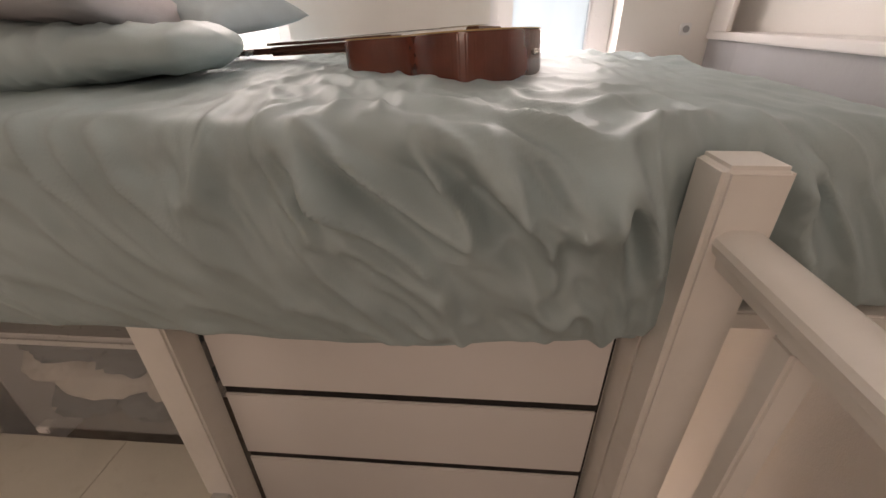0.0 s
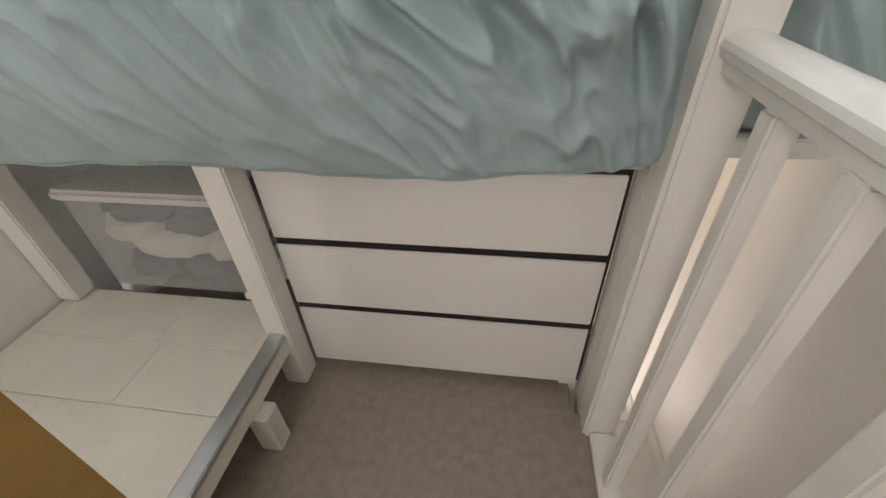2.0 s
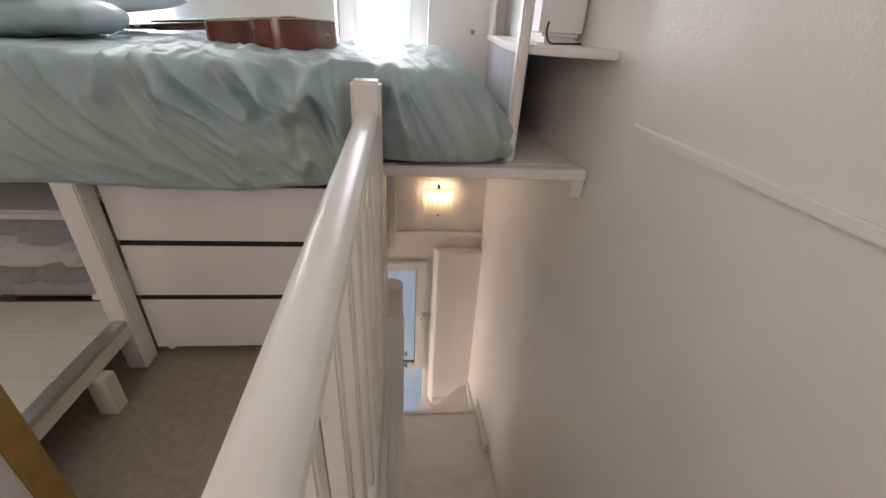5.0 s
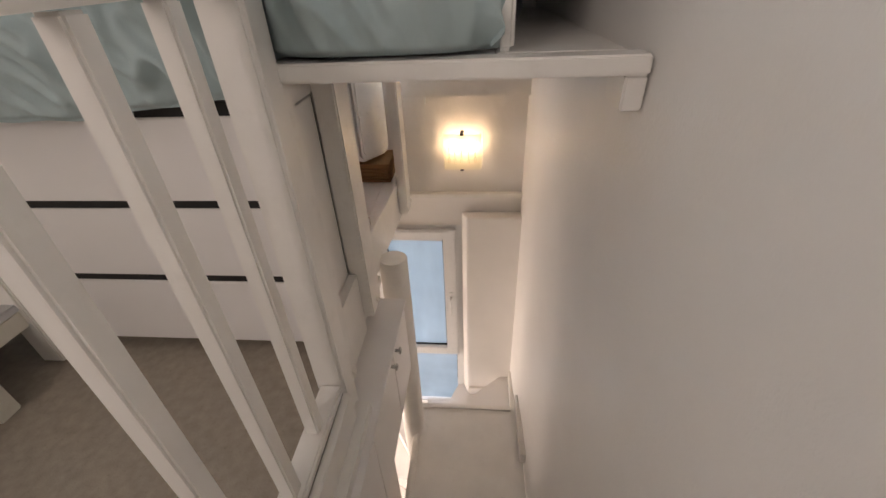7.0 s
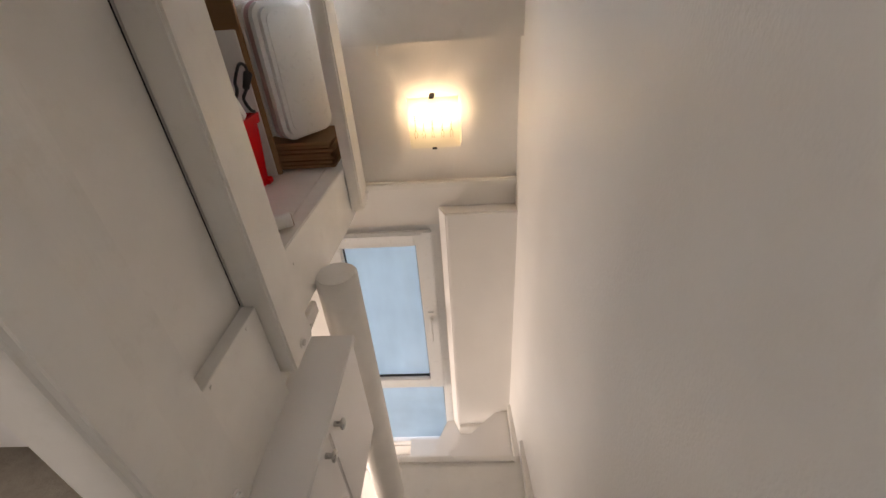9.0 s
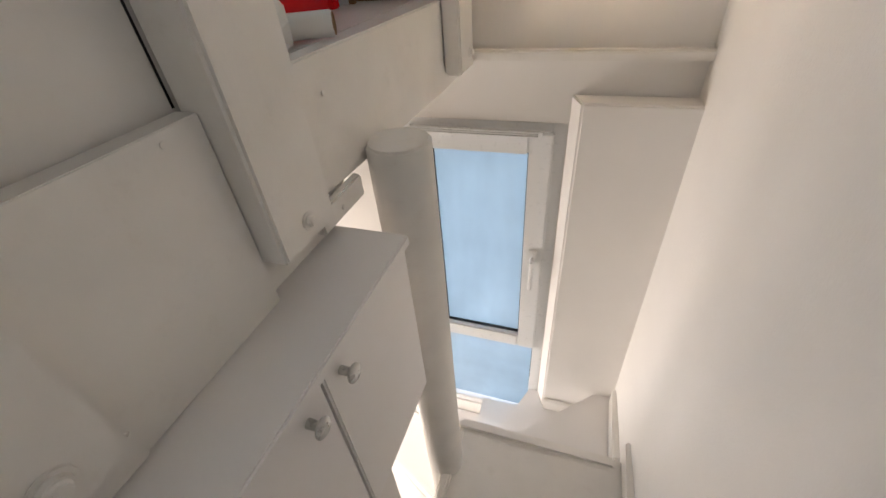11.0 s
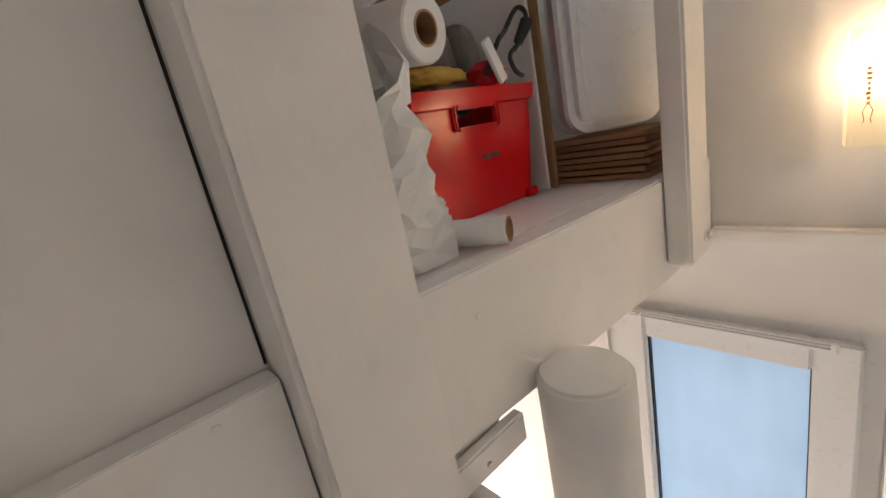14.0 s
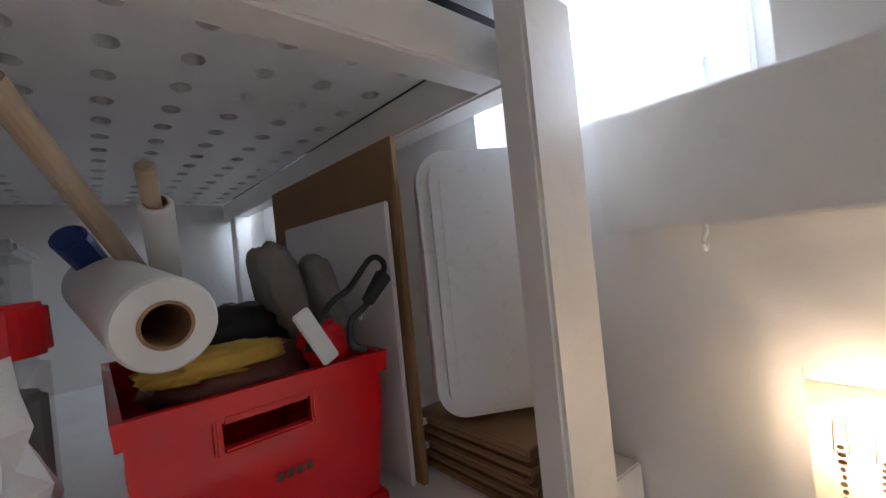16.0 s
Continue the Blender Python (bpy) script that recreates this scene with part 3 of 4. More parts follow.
# low cupboard beside the stairs
cup = thing("cupboard", (1.72, 2.6, -0.55), "white built-in cupboard with two doors and nickel knobs", "cupboard")
part("body", box_bm(1.602, 1.738, 2.06, 3.037, -0.556, -0.170, 0.002), PAINT_W, cup)
part("top", box_bm(1.602, 1.766, 2.05, 3.048, -0.1688, -0.1485, 0.003), PAINT_W, cup)
for y0, y1, ky in ((2.784, 3.044, 2.816), (2.46, 2.779, 2.740)):
    d = part("door", box_bm(1.739, 1.757, y0, y1, -0.556, -0.170, 0.003), PAINT_W, cup)
    b = rod_bm((1.757, ky, -0.202), (1.772, ky, -0.202), 0.0065, 0.006, 16)
    part("knob", b, STEEL, d, "satin nickel knob")
    kb = bmesh.new()
    bmesh.ops.create_uvsphere(kb, u_segments=20, v_segments=12, radius=0.014, matrix=Matrix.Translation((1.777, ky, -0.202)) @ Matrix.Diagonal((0.42, 1, 1, 1)))
    part("knob", kb, STEEL, d, "satin nickel knob", smooth=True)
part("side_panel", box_bm(1.739, 1.757, 2.06, 2.457, -0.556, -0.170, 0.003), PAINT_W, cup)

# round post of the winding stair
rp = part("round_post", rod_bm((1.695, 3.203, -2.95), (1.695, 3.203, -0.055), 0.062, n=40, bevel=0.006), PAINT, smooth=False)
for p in rp.data.polygons:
    p.use_smooth = len(p.vertices) == 4
tagged(rp, "thick white painted round stair post", "post")

# ---- windows ----


def frosted():
    m = bpy.data.materials.new("frosted glass")
    m.use_nodes = True
    n, l = m.node_tree.nodes, m.node_tree.links
    n.remove(n["Principled BSDF"])
    tr = n.new("ShaderNodeBsdfTranslucent")
    tr.inputs[0].default_value = (0.80, 0.90, 0.96, 1)
    gl = n.new("ShaderNodeBsdfGlossy")
    gl.inputs["Roughness"].default_value = 0.25
    fr = n.new("ShaderNodeFresnel")
    mx = n.new("ShaderNodeMixShader")
    ns = n.new("ShaderNodeTexNoise")
    ns.inputs["Scale"].default_value = 3.0
    cr = n.new("ShaderNodeMapRange")
    cr.inputs["To Min"].default_value, cr.inputs["To Max"].default_value = 0.72, 1.0
    sc = n.new("ShaderNodeVectorMath")
    sc.operation = "SCALE"
    sc.inputs[0].default_value = (0.80, 0.90, 0.96)
    l.new(ns.outputs[0], cr.inputs[0])
    l.new(cr.outputs[0], sc.inputs["Scale"])
    l.new(sc.outputs[0], tr.inputs[0])
    l.new(fr.outputs[0], mx.inputs[0])
    l.new(tr.outputs[0], mx.inputs[1])
    l.new(gl.outputs[0], mx.inputs[2])
    l.new(mx.outputs[0], n["Material Output"].inputs[0])
    return m


FROST = frosted()


def glazed(name, x0, x1, z0, z1, y, label, bars, seal=True, ft=0.045, rail=0.058):
    """A window: outer frame, and a sash or fixed light in each field of bars (z0, z1, sash)."""
    w = thing(name, ((x0 + x1) / 2, y, z0), label, "window", kind="structure")
    f = bmesh.new()
    for a in ((x0, x0 + ft, z0, z1), (x1 - ft, x1, z0, z1), (x0 + ft, x1 - ft, z1 - ft, z1), (x0 + ft, x1 - ft, z0, z0 + ft)):
        box_bm(a[0], a[1], y, y + 0.06, a[2], a[3], 0.004, bm=f)
    part("window_frame", f, PVC, w)
    for a0, a1, sash in bars:
        i0, i1 = x0 + ft * 0.8, x1 - ft * 0.8
        if sash:
            s = rail
            b = bmesh.new()
            for a in ((i0, i0 + s, a0, a1), (i1 - s, i1, a0, a1), (i0 + s, i1 - s, a1 - s, a1), (i0 + s, i1 - s, a0, a0 + s)):
                box_bm(a[0], a[1], y - 0.018, y + 0.045, a[2], a[3], 0.006, bm=b)
            sh = part("sash", b, PVC, w)
        else:
            s, sh = 0.012, w
        g = (i0 + s, i1 - s, a0 + s, a1 - s)
        if seal and sash:
            b = bmesh.new()
            for a in ((g[0] - 0.001, g[0] + 0.004, g[2], g[3]), (g[1] - 0.004, g[1] + 0.001, g[2], g[3]), (g[0], g[1], g[3] - 0.004, g[3] + 0.001), (g[0], g[1], g[2] - 0.001, g[2] + 0.004)):
                box_bm(a[0], a[1], y + 0.004, y + 0.018, a[2], a[3], 0, bm=b)
            part("seal", b, RUBBER, sh, "dark rubber seal")
        pn = part("pane", box_bm(g[0], g[1], y + 0.02, y + 0.026, g[2], g[3], 0), FROST, sh, "bright frosted glass")
    return w


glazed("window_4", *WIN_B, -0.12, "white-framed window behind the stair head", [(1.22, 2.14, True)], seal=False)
w3 = glazed("window_3", 1.39, 1.965, -1.95, -0.255, 3.838, "white plastic window with frosted glass beside the stairs", [(-1.345, -0.285, True), (-1.90, -1.355, False)], rail=0.078)
part("window_handle", box_bm(1.880, 1.902, 3.770, 3.787, -0.93, -0.775, 0.008, 3), PVC, w3)
part("handle_neck", rod_bm((1.891, 3.786, -0.79), (1.891, 3.808, -0.79), 0.009, n=18), PVC, w3)
part("handle_plate", box_bm(1.876, 1.906, 3.808, 3.8195, -0.83, -0.75, 0.004), PVC, w3)
for k in range(3):
    part("window_vent", box_bm(1.47, 1.88, 3.806, 3.8195, -0.283 - 0.0075 * k, -0.2785 - 0.0075 * k, 0.001), PVC, w3, "slim ventilation strip")
part("vent_end", box_bm(1.88, 1.892, 3.800, 3.8195, -0.302, -0.275, 0.003), PVC, w3)
glazed("window_1", WIN_L[0], WIN_L[1], 0.66, 2.05, 3.95, "tall bright white-framed bedroom window", [(0.675, 2.03, True)], seal=False)
glazed("window_2", WIN_R[0], WIN_R[1], 0.658, 2.05, 3.95, "tall bright white-framed bedroom window", [(0.675, 2.03, True)], seal=False)
solid("trim_lamp_wall_top", 1.674, XR - 0.003, 3.775, YF - 0.002, 0.474, 0.640, PAINT, "white painted board under the window sill", 0.004)
solid("trim_lamp_wall_bottom", 1.674, XR - 0.003, 3.798, YF - 0.002, -0.068, -0.040, PAINT, "white painted ledge below the wall lamp", 0.005)

hk = thing("cup_hook", (1.80, 3.80, 0.47), "small white cup hook under the board", "hook")
part("shank", rod_bm((1.80, 3.80, 0.4735), (1.80, 3.80, 0.462), 0.003, n=10), PVC, hk)
part("hook", tube_bm([(1.80, 3.80, 0.464), (1.80, 3.79, 0.459), (1.80, 3.783, 0.450), (1.80, 3.79, 0.442), (1.80, 3.80, 0.446)], 0.0028), PVC, hk, smooth=True)

# ---- wall lamp ----
lamp = thing("wall_lamp", (1.980, 3.82, 0.21), "lit glass wall lamp with etched figures, glowing warm", "wall lamp")


def glow(name, colour, strength, base):
    m = mat(name, base, 0.3, vary=0.03)
    b = m.node_tree.nodes["Principled BSDF"]
    b.inputs["Emission Color"].default_value = (*colour, 1)
    b.inputs["Emission Strength"].default_value = strength
    return m


def lamp_glass():
    m = bpy.data.materials.new("satin lamp glass")
    m.use_nodes = True
    n, l = m.node_tree.nodes, m.node_tree.links
    b = n["Principled BSDF"]
    b.inputs["Base Color"].default_value = (0.85, 0.83, 0.74, 1)
    b.inputs["Roughness"].default_value = 0.25
    tr = n.new("ShaderNodeBsdfTranslucent")
    tr.inputs[0].default_value = (0.95, 0.92, 0.82, 1)
    mx = n.new("ShaderNodeMixShader")
    mx.inputs[0].default_value = 0.8
    l.new(b.outputs[0], mx.inputs[1])
    l.new(tr.outputs[0], mx.inputs[2])
    l.new(mx.outputs[0], n["Material Output"].inputs[0])
    return m


BULB = glow("lamp bulb", (1.0, 0.86, 0.62), 14, (0.9, 0.85, 0.7))
ETCH = mat("etched brown figures", (0.45, 0.27, 0.13), 0.5)
def shade_bm(x0, x1, z0, z1, y0, sag, t):
    """A gently bowed glass plate with its sides bent back towards the wall."""
    b = bmesh.new()
    n = 24
    g = []
    for i in range(n + 1):
        u = -1 + 2 * i / n
        y = y0 + sag * u * u + 0.052 * max(0.0, (abs(u) - 0.90) / 0.10) ** 2
        x = (x0 + x1) / 2 + (x1 - x0) / 2 * u
        g.append([b.verts.new((x, y, z0)), b.verts.new((x, y, z1)), b.verts.new((x, y + t, z1)), b.verts.new((x, y + t, z0))])
    for i in range(n):
        for k in range(4):
            b.faces.new((g[i][k], g[i + 1][k], g[i + 1][(k + 1) % 4], g[i][(k + 1) % 4]))
    b.faces.new(g[0])
    b.faces.new(g[-1][::-1])
    bmesh.ops.recalc_face_normals(b, faces=b.faces[:])
    return b


part("shade", shade_bm(1.880, 2.080, 0.120, 0.302, 3.746, 0.004, 0.003), lamp_glass(), lamp, "satin glass plate lit from behind", smooth=False)
part("back_plate", box_bm(1.925, 2.035, 3.806, 3.829, 0.165, 0.262, 0.006), PVC, lamp)
for x in (1.935, 2.025):
    part("socket", rod_bm((x, 3.786, 0.178), (x, 3.786, 0.218), 0.011, n=16, bevel=0.002), PVC, lamp)
    kb = bmesh.new()
    bmesh.ops.create_uvsphere(kb, u_segments=14, v_segments=10, radius=0.010, matrix=Matrix.Translation((x, 3.786, 0.230)) @ Matrix.Diagonal((1, 1, 1.3, 1)))
    part("bulb", kb, BULB, lamp, "glowing bulb", smooth=True)
for z in (0.1185, 0.301):
    part("clip", box_bm(1.968, 1.986, 3.741, 3.806, z - 0.003, z + 0.004, 0.001), RUBBER, lamp, "dark metal clip")
for i, x in enumerate((1.912, 1.941, 1.974, 2.010, 2.043)):
    h = (1.0, 0.85, 0.62, 0.9, 1.12)[i]
    rnd = random.Random(i + 3)
    b = bmesh.new()
    for k in range(8):
        z = 0.188 + 0.052 * h * k / 7
        w = 0.0018 + 0.0022 * rnd.random()
        bmesh.ops.create_uvsphere(b, u_segments=7, v_segments=4, radius=1, matrix=Matrix.Translation((x + 0.001 * (rnd.random() - 0.5), 3.7452, z)) @ Matrix.Diagonal((w, 0.0006, 0.0028 * h, 1)))
    knee, arm = 0.004 + 0.003 * rnd.random(), 0.003 + 0.003 * rnd.random()
    for sgn in (-1, 1):
        for p, q in (((0.001, 0.187), (knee, 0.176)), ((knee, 0.176), (0.0035, 0.162)), ((0.0035, 0.162), (0.0052, 0.157)), ((0.002, 0.20 + 0.035 * h), (arm, 0.205 + 0.03 * h)), ((arm, 0.205 + 0.03 * h), (arm * 0.8, 0.222 + 0.045 * h))):
            c0, c1 = Vector((x + sgn * p[0], 3.7452, p[1])), Vector((x + sgn * q[0], 3.7452, q[1]))
            mm = Matrix.Translation((c0 + c1) / 2) @ (c1 - c0).to_track_quat("Z", "Y").to_matrix().to_4x4()
            bmesh.ops.create_cone(b, cap_ends=True, segments=5, radius1=0.0007, radius2=0.0005, depth=(c1 - c0).length, matrix=mm)
    part("figure", b, ETCH, lamp, "small brown etched figure")

# ---- right-hand shelf over the bed end ----
shelf = thing("corner_shelf", (2.2, 3.1, 0.82), "white painted corner shelf on a post beside the bed", "shelf")
curve = [(wall_x(2.52) - 0.002, 2.52), (2.20, 2.55), (2.13, 2.60), (2.095, 2.68), (2.092, 2.80), (2.11, 3.0), (2.15, 3.3), (2.19, 3.6), (2.205, YF - 0.003), (wall_x(YF) - 0.002, YF - 0.003)]
part("shelf_board", poly_bm(curve, 1.143, 1.168, 0.004), PAINT_W, shelf)
part("shelf_board", poly_bm([(x + 0.03 if x < 2.25 else x, y) for x, y in curve], 1.62, 1.642, 0.004), PAINT_W, shelf)
part("post", box_bm(2.088, 2.120, 2.612, 2.652, 0.8225, 2.05, 0.008, 3), PAINT, shelf)
# this panel lies in shade; its grey colour darkens it
part("under_panel", poly_bm([(2.115, 2.70), (2.112, 2.80), (2.130, 3.0), (2.168, 3.3), (2.206, 3.6), (2.218, YF - 0.004), (2.230, YF - 0.004), (2.218, 3.6), (2.180, 3.3), (2.142, 3.0), (2.124, 2.80), (2.127, 2.70)], 0.8235, 1.1425, 0.001), GREY_PANEL, shelf, "panel under the shelf, its shade put into the grey")
part("back_edge", box_bm(2.208, 2.222, 3.70, YF - 0.004, 1.169, 1.619, 0.002), PAINT_W, shelf)
sk = thing("wall_socket", (2.123, 3.825, 1.176), "small white wall socket beside the bed window", "socket")
part("plate", box_bm(2.103, 2.143, 3.818, 3.829, 1.156, 1.196, 0.003), PVC, sk)
part("inset", rod_bm((2.123, 3.8185, 1.176), (2.123, 3.8165, 1.176), 0.012, n=20), GREYP, sk, "grey socket inset")
box = thing("white_speaker", (2.24, 2.95, 1.168), "white box loudspeaker with a black cable on the shelf", "speaker")
part("body", box_bm(2.185, 2.328, 2.76, 2.92, 1.19, 1.44, 0.012, 3), PAINT_W, box)
part("stand", box_bm(2.21, 2.31, 2.78, 2.90, 1.169, 1.189, 0.003), PVC, box)


part("cable", tube_bm([(2.21, 2.758, 1.23), (2.20, 2.735, 1.20), (2.21, 2.72, 1.173), (2.25, 2.715, 1.172), (2.32, 2.75, 1.173)], 0.003), RUBBER, box, "black cable", smooth=True)
structure("trim_wall", poly_bm([(wall_x(0.3) - 0.012, 0.3), (wall_x(0.3) - 0.001, 0.3), (wall_x(2.36) - 0.001, 2.36), (wall_x(2.36) - 0.012, 2.36)], 0.985, 1.008, 0.003), PLASTER, "thin white moulding along the wall")

# ---- guitar on the bed ----
MAHOG = mat("dark red mahogany varnish", (0.16, 0.035, 0.018), 0.22, vary=0.25, scale=18, bump=0.04, coat=0.4)
SPRUCE = mat("pale spruce top", (0.62, 0.42, 0.20), 0.3, vary=0.12, scale=25, bump=0.03)
NECKW = mat("dark neck wood", (0.10, 0.035, 0.02), 0.35, vary=0.2, scale=20)


def guitar():
    """Body with waist, neck, fingerboard and head, built along x from tail (0) to head."""
    g = thing("acoustic_guitar", (0, 0, 0), "acoustic guitar with red mahogany sides lying on the bed", "guitar")
    ctrl = [(0, 0.0), (0.004, 0.07), (0.03, 0.135), (0.09, 0.18), (0.15, 0.185), (0.21, 0.155), (0.26, 0.122), (0.30, 0.118), (0.35, 0.132), (0.40, 0.135), (0.44, 0.115), (0.465, 0.07), (0.472, 0.03)]
    side = []
    for i in range(len(ctrl) - 1):
        p0, p1, p2, p3 = [Vector(ctrl[max(0, min(len(ctrl) - 1, i + k))]) for k in (-1, 0, 1, 2)]
        for k in range(4):
            t = k / 4
            side.append(0.5 * ((2 * p1) + (p2 - p0) * t + (2 * p0 - 5 * p1 + 4 * p2 - p3) * t * t + (3 * p1 - p0 - 3 * p2 + p3) * t ** 3))
    out = [(p.x, max(p.y, 0)) for p in side] + [(0.472, 0.03)] + [(0.472, -0.03)] + [(p.x, -max(p.y, 0)) for p in reversed(side[1:])]
    part("body", poly_bm(out, 0.0, 0.096, 0.003), MAHOG, g, "glossy red mahogany sides")
    part("soundboard", poly_bm([(x * 0.992 + 0.002, y * 0.985) for x, y in out], 0.0965, 0.0995, 0.001), SPRUCE, g, "pale spruce soundboard")
    part("neck", box_bm(0.465, 0.80, -0.026, 0.026, 0.072, 0.097, 0.009, 3), NECKW, g)
    part("fingerboard", box_bm(0.36, 0.80, -0.027, 0.027, 0.1, 0.106, 0.002), NECKW, g, "dark fingerboard")
    part("bridge", box_bm(0.105, 0.135, -0.075, 0.075, 0.1, 0.108, 0.002), NECKW, g)
    hd = part("headstock", poly_bm([(0.80, -0.027), (0.83, -0.036), (0.96, -0.04), (0.975, 0.0), (0.96, 0.04), (0.83, 0.036), (0.80, 0.027)], 0.078, 0.095, 0.003), NECKW, g)
    for s in (-1, 1):
        for i in range(3):
            x = 0.85 + 0.04 * i
            part("tuning_peg", rod_bm((x, s * 0.036, 0.088), (x, s * 0.06, 0.084), 0.006, 0.009, 10), STEEL, hd, "metal tuning peg")
    # no opening is cut: a black disc paints the dark inside the guitar
    hole = bmesh.new()
    bmesh.ops.create_circle(hole, cap_ends=True, segments=32, radius=0.05, matrix=Matrix.Translation((0.30, 0, 0.1)))
    part("sound_hole_shade", hole, BLACK, g, "flat black disc for the shade inside the sound hole")
    part("end_pin", rod_bm((0.0, 0, 0.05), (-0.009, 0, 0.05), 0.007, 0.005, 14), STEEL, g, "small metal end pin")
    for i in range(6):
        y = (i - 2.5) * 0.0085
        part("string", rod_bm((0.12, y * 1.1, 0.112), (0.81, y * 0.8, 0.1075), 0.0006, n=6), STEEL, g)
    return g


gt = guitar()
gt.matrix_world = pose(1.475, 3.05, 1.098, 1, 3.5, 158)

# ---- clear storage box under the bed ----


def clear_plastic():
    m = bpy.data.materials.new("milky clear plastic")
    m.use_nodes = True
    b = m.node_tree.nodes["Principled BSDF"]
    b.inputs["Base Color"].default_value = (0.86, 0.88, 0.89, 1)
    b.inputs["Roughness"].default_value = 0.18
    b.inputs["Alpha"].default_value = 0.16
    return m


sbox = thing("storage_box", (0.4, 2.9, 0.23), "clear plastic storage box with grey and white cloths on the platform", "storage box")
b = box_bm(0.166, 0.634, 2.672, 3.064, 0.255, 0.565, 0)
bmesh.ops.delete(b, geom=[f for f in b.faces if f.normal.z > 0.9], context="FACES_ONLY")
bmesh.ops.solidify(b, geom=b.faces[:], thickness=0.003)
part("tub", b, clear_plastic(), sbox, "milky clear plastic tub")
part("lid", box_bm(0.15, 0.65, 2.655, 3.08, 0.566, 0.60, 0.01, 3), mat("milky lid plastic", (0.62, 0.62, 0.60), 0.3, vary=0.05), sbox, "milky white lid")
for x in (0.17, 0.60):
    part("foot", box_bm(x, x + 0.035, 2.668, 2.70, 0.231, 0.254, 0.003), PAINT_W, sbox)


def crumple_bm(w, d, h, seed, amp=0.18, sub=4, sharp=2.2):
    b = bmesh.new()
    bmesh.ops.create_icosphere(b, subdivisions=sub, radius=1)
    o = Vector((seed * 3.7, seed * 1.3, seed))
    for v in b.verts:
        p = v.co.copy()
        q = Vector([math.copysign(abs(c) ** 0.75, c) for c in p])
        k = 1 + amp * (1 - abs(noise.noise(p * sharp + o)) * 2.4) + amp * 0.45 * (1 - abs(noise.noise(p * sharp * 2.3 + o)) * 2.2) - amp * 0.6
        v.co = Vector((q.x * w / 2 * k, q.y * d / 2 * k, max(q.z * h / 2 * k, -h / 2)))
    return b


CLOTH_G = mat("slate grey cloth", (0.14, 0.165, 0.18), 0.9, vary=0.2, scale=14, bump=0.3, bump_scale=300)
CLOTH_W = mat("off-white cloth", (0.66, 0.63, 0.57), 0.9, vary=0.1, scale=14, bump=0.3, bump_scale=300)
for i, (x, z, w, h, mm) in enumerate(((0.30, 0.31, 0.24, 0.09, CLOTH_G), (0.50, 0.31, 0.23, 0.09, CLOTH_G), (0.40, 0.40, 0.34, 0.12, CLOTH_W), (0.28, 0.45, 0.2, 0.1, CLOTH_W), (0.50, 0.48, 0.24, 0.1, CLOTH_G), (0.34, 0.51, 0.3, 0.08, CLOTH_G), (0.57, 0.40, 0.11, 0.12, CLOTH_W))):
    ob = part("folded_cloth", crumple_bm(w, 0.32, h, i + 1, 0.14, 4, 2.5), mm, sbox, "grey cloth" if mm is CLOTH_G else "off-white cloth", smooth=True)
    ob.data.transform(Matrix.Translation((x, 2.845, z)))

# ---- storage under the bed, seen from the stairs ----
RED = mat("glossy red plastic", (0.70, 0.008, 0.012), 0.16, vary=0.02, scale=5, bump=0.03, bump_scale=20)
CARD = mat("brown cardboard", (0.30, 0.17, 0.075), 0.85, vary=0.12, scale=9, bump=0.15, bump_scale=120)
PAPER = mat("white paper", (0.78, 0.77, 0.74), 0.7, vary=0.03, scale=5, bump=0.04)
KRAFT = mat("brown kraft core", (0.34, 0.21, 0.11), 0.85, vary=0.1)
BAGM = crumpled(mat("white plastic bag film", (0.80, 0.80, 0.78), 0.32, vary=0.06, scale=8, bump=0.05, bump_scale=30), 6.0, 0.8)
GREEN = mat("bright green plastic", (0.08, 0.42, 0.03), 0.35, vary=0.08)
YELLOW = mat("yellow ochre cloth", (0.50, 0.32, 0.05), 0.85, vary=0.2, scale=20)
BROWN = mat("red brown leather", (0.12, 0.03, 0.02), 0.5, vary=0.2, scale=20)
WOOD = mat("raw pine stick", (0.62, 0.48, 0.32), 0.6, vary=0.15, scale=15)
BLUE = mat("blue plastic", (0.03, 0.07, 0.30), 0.4, vary=0.1)
GREY = mat("grey felt", (0.30, 0.27, 0.23), 0.9, vary=0.15, scale=20)

ZS = 0.116


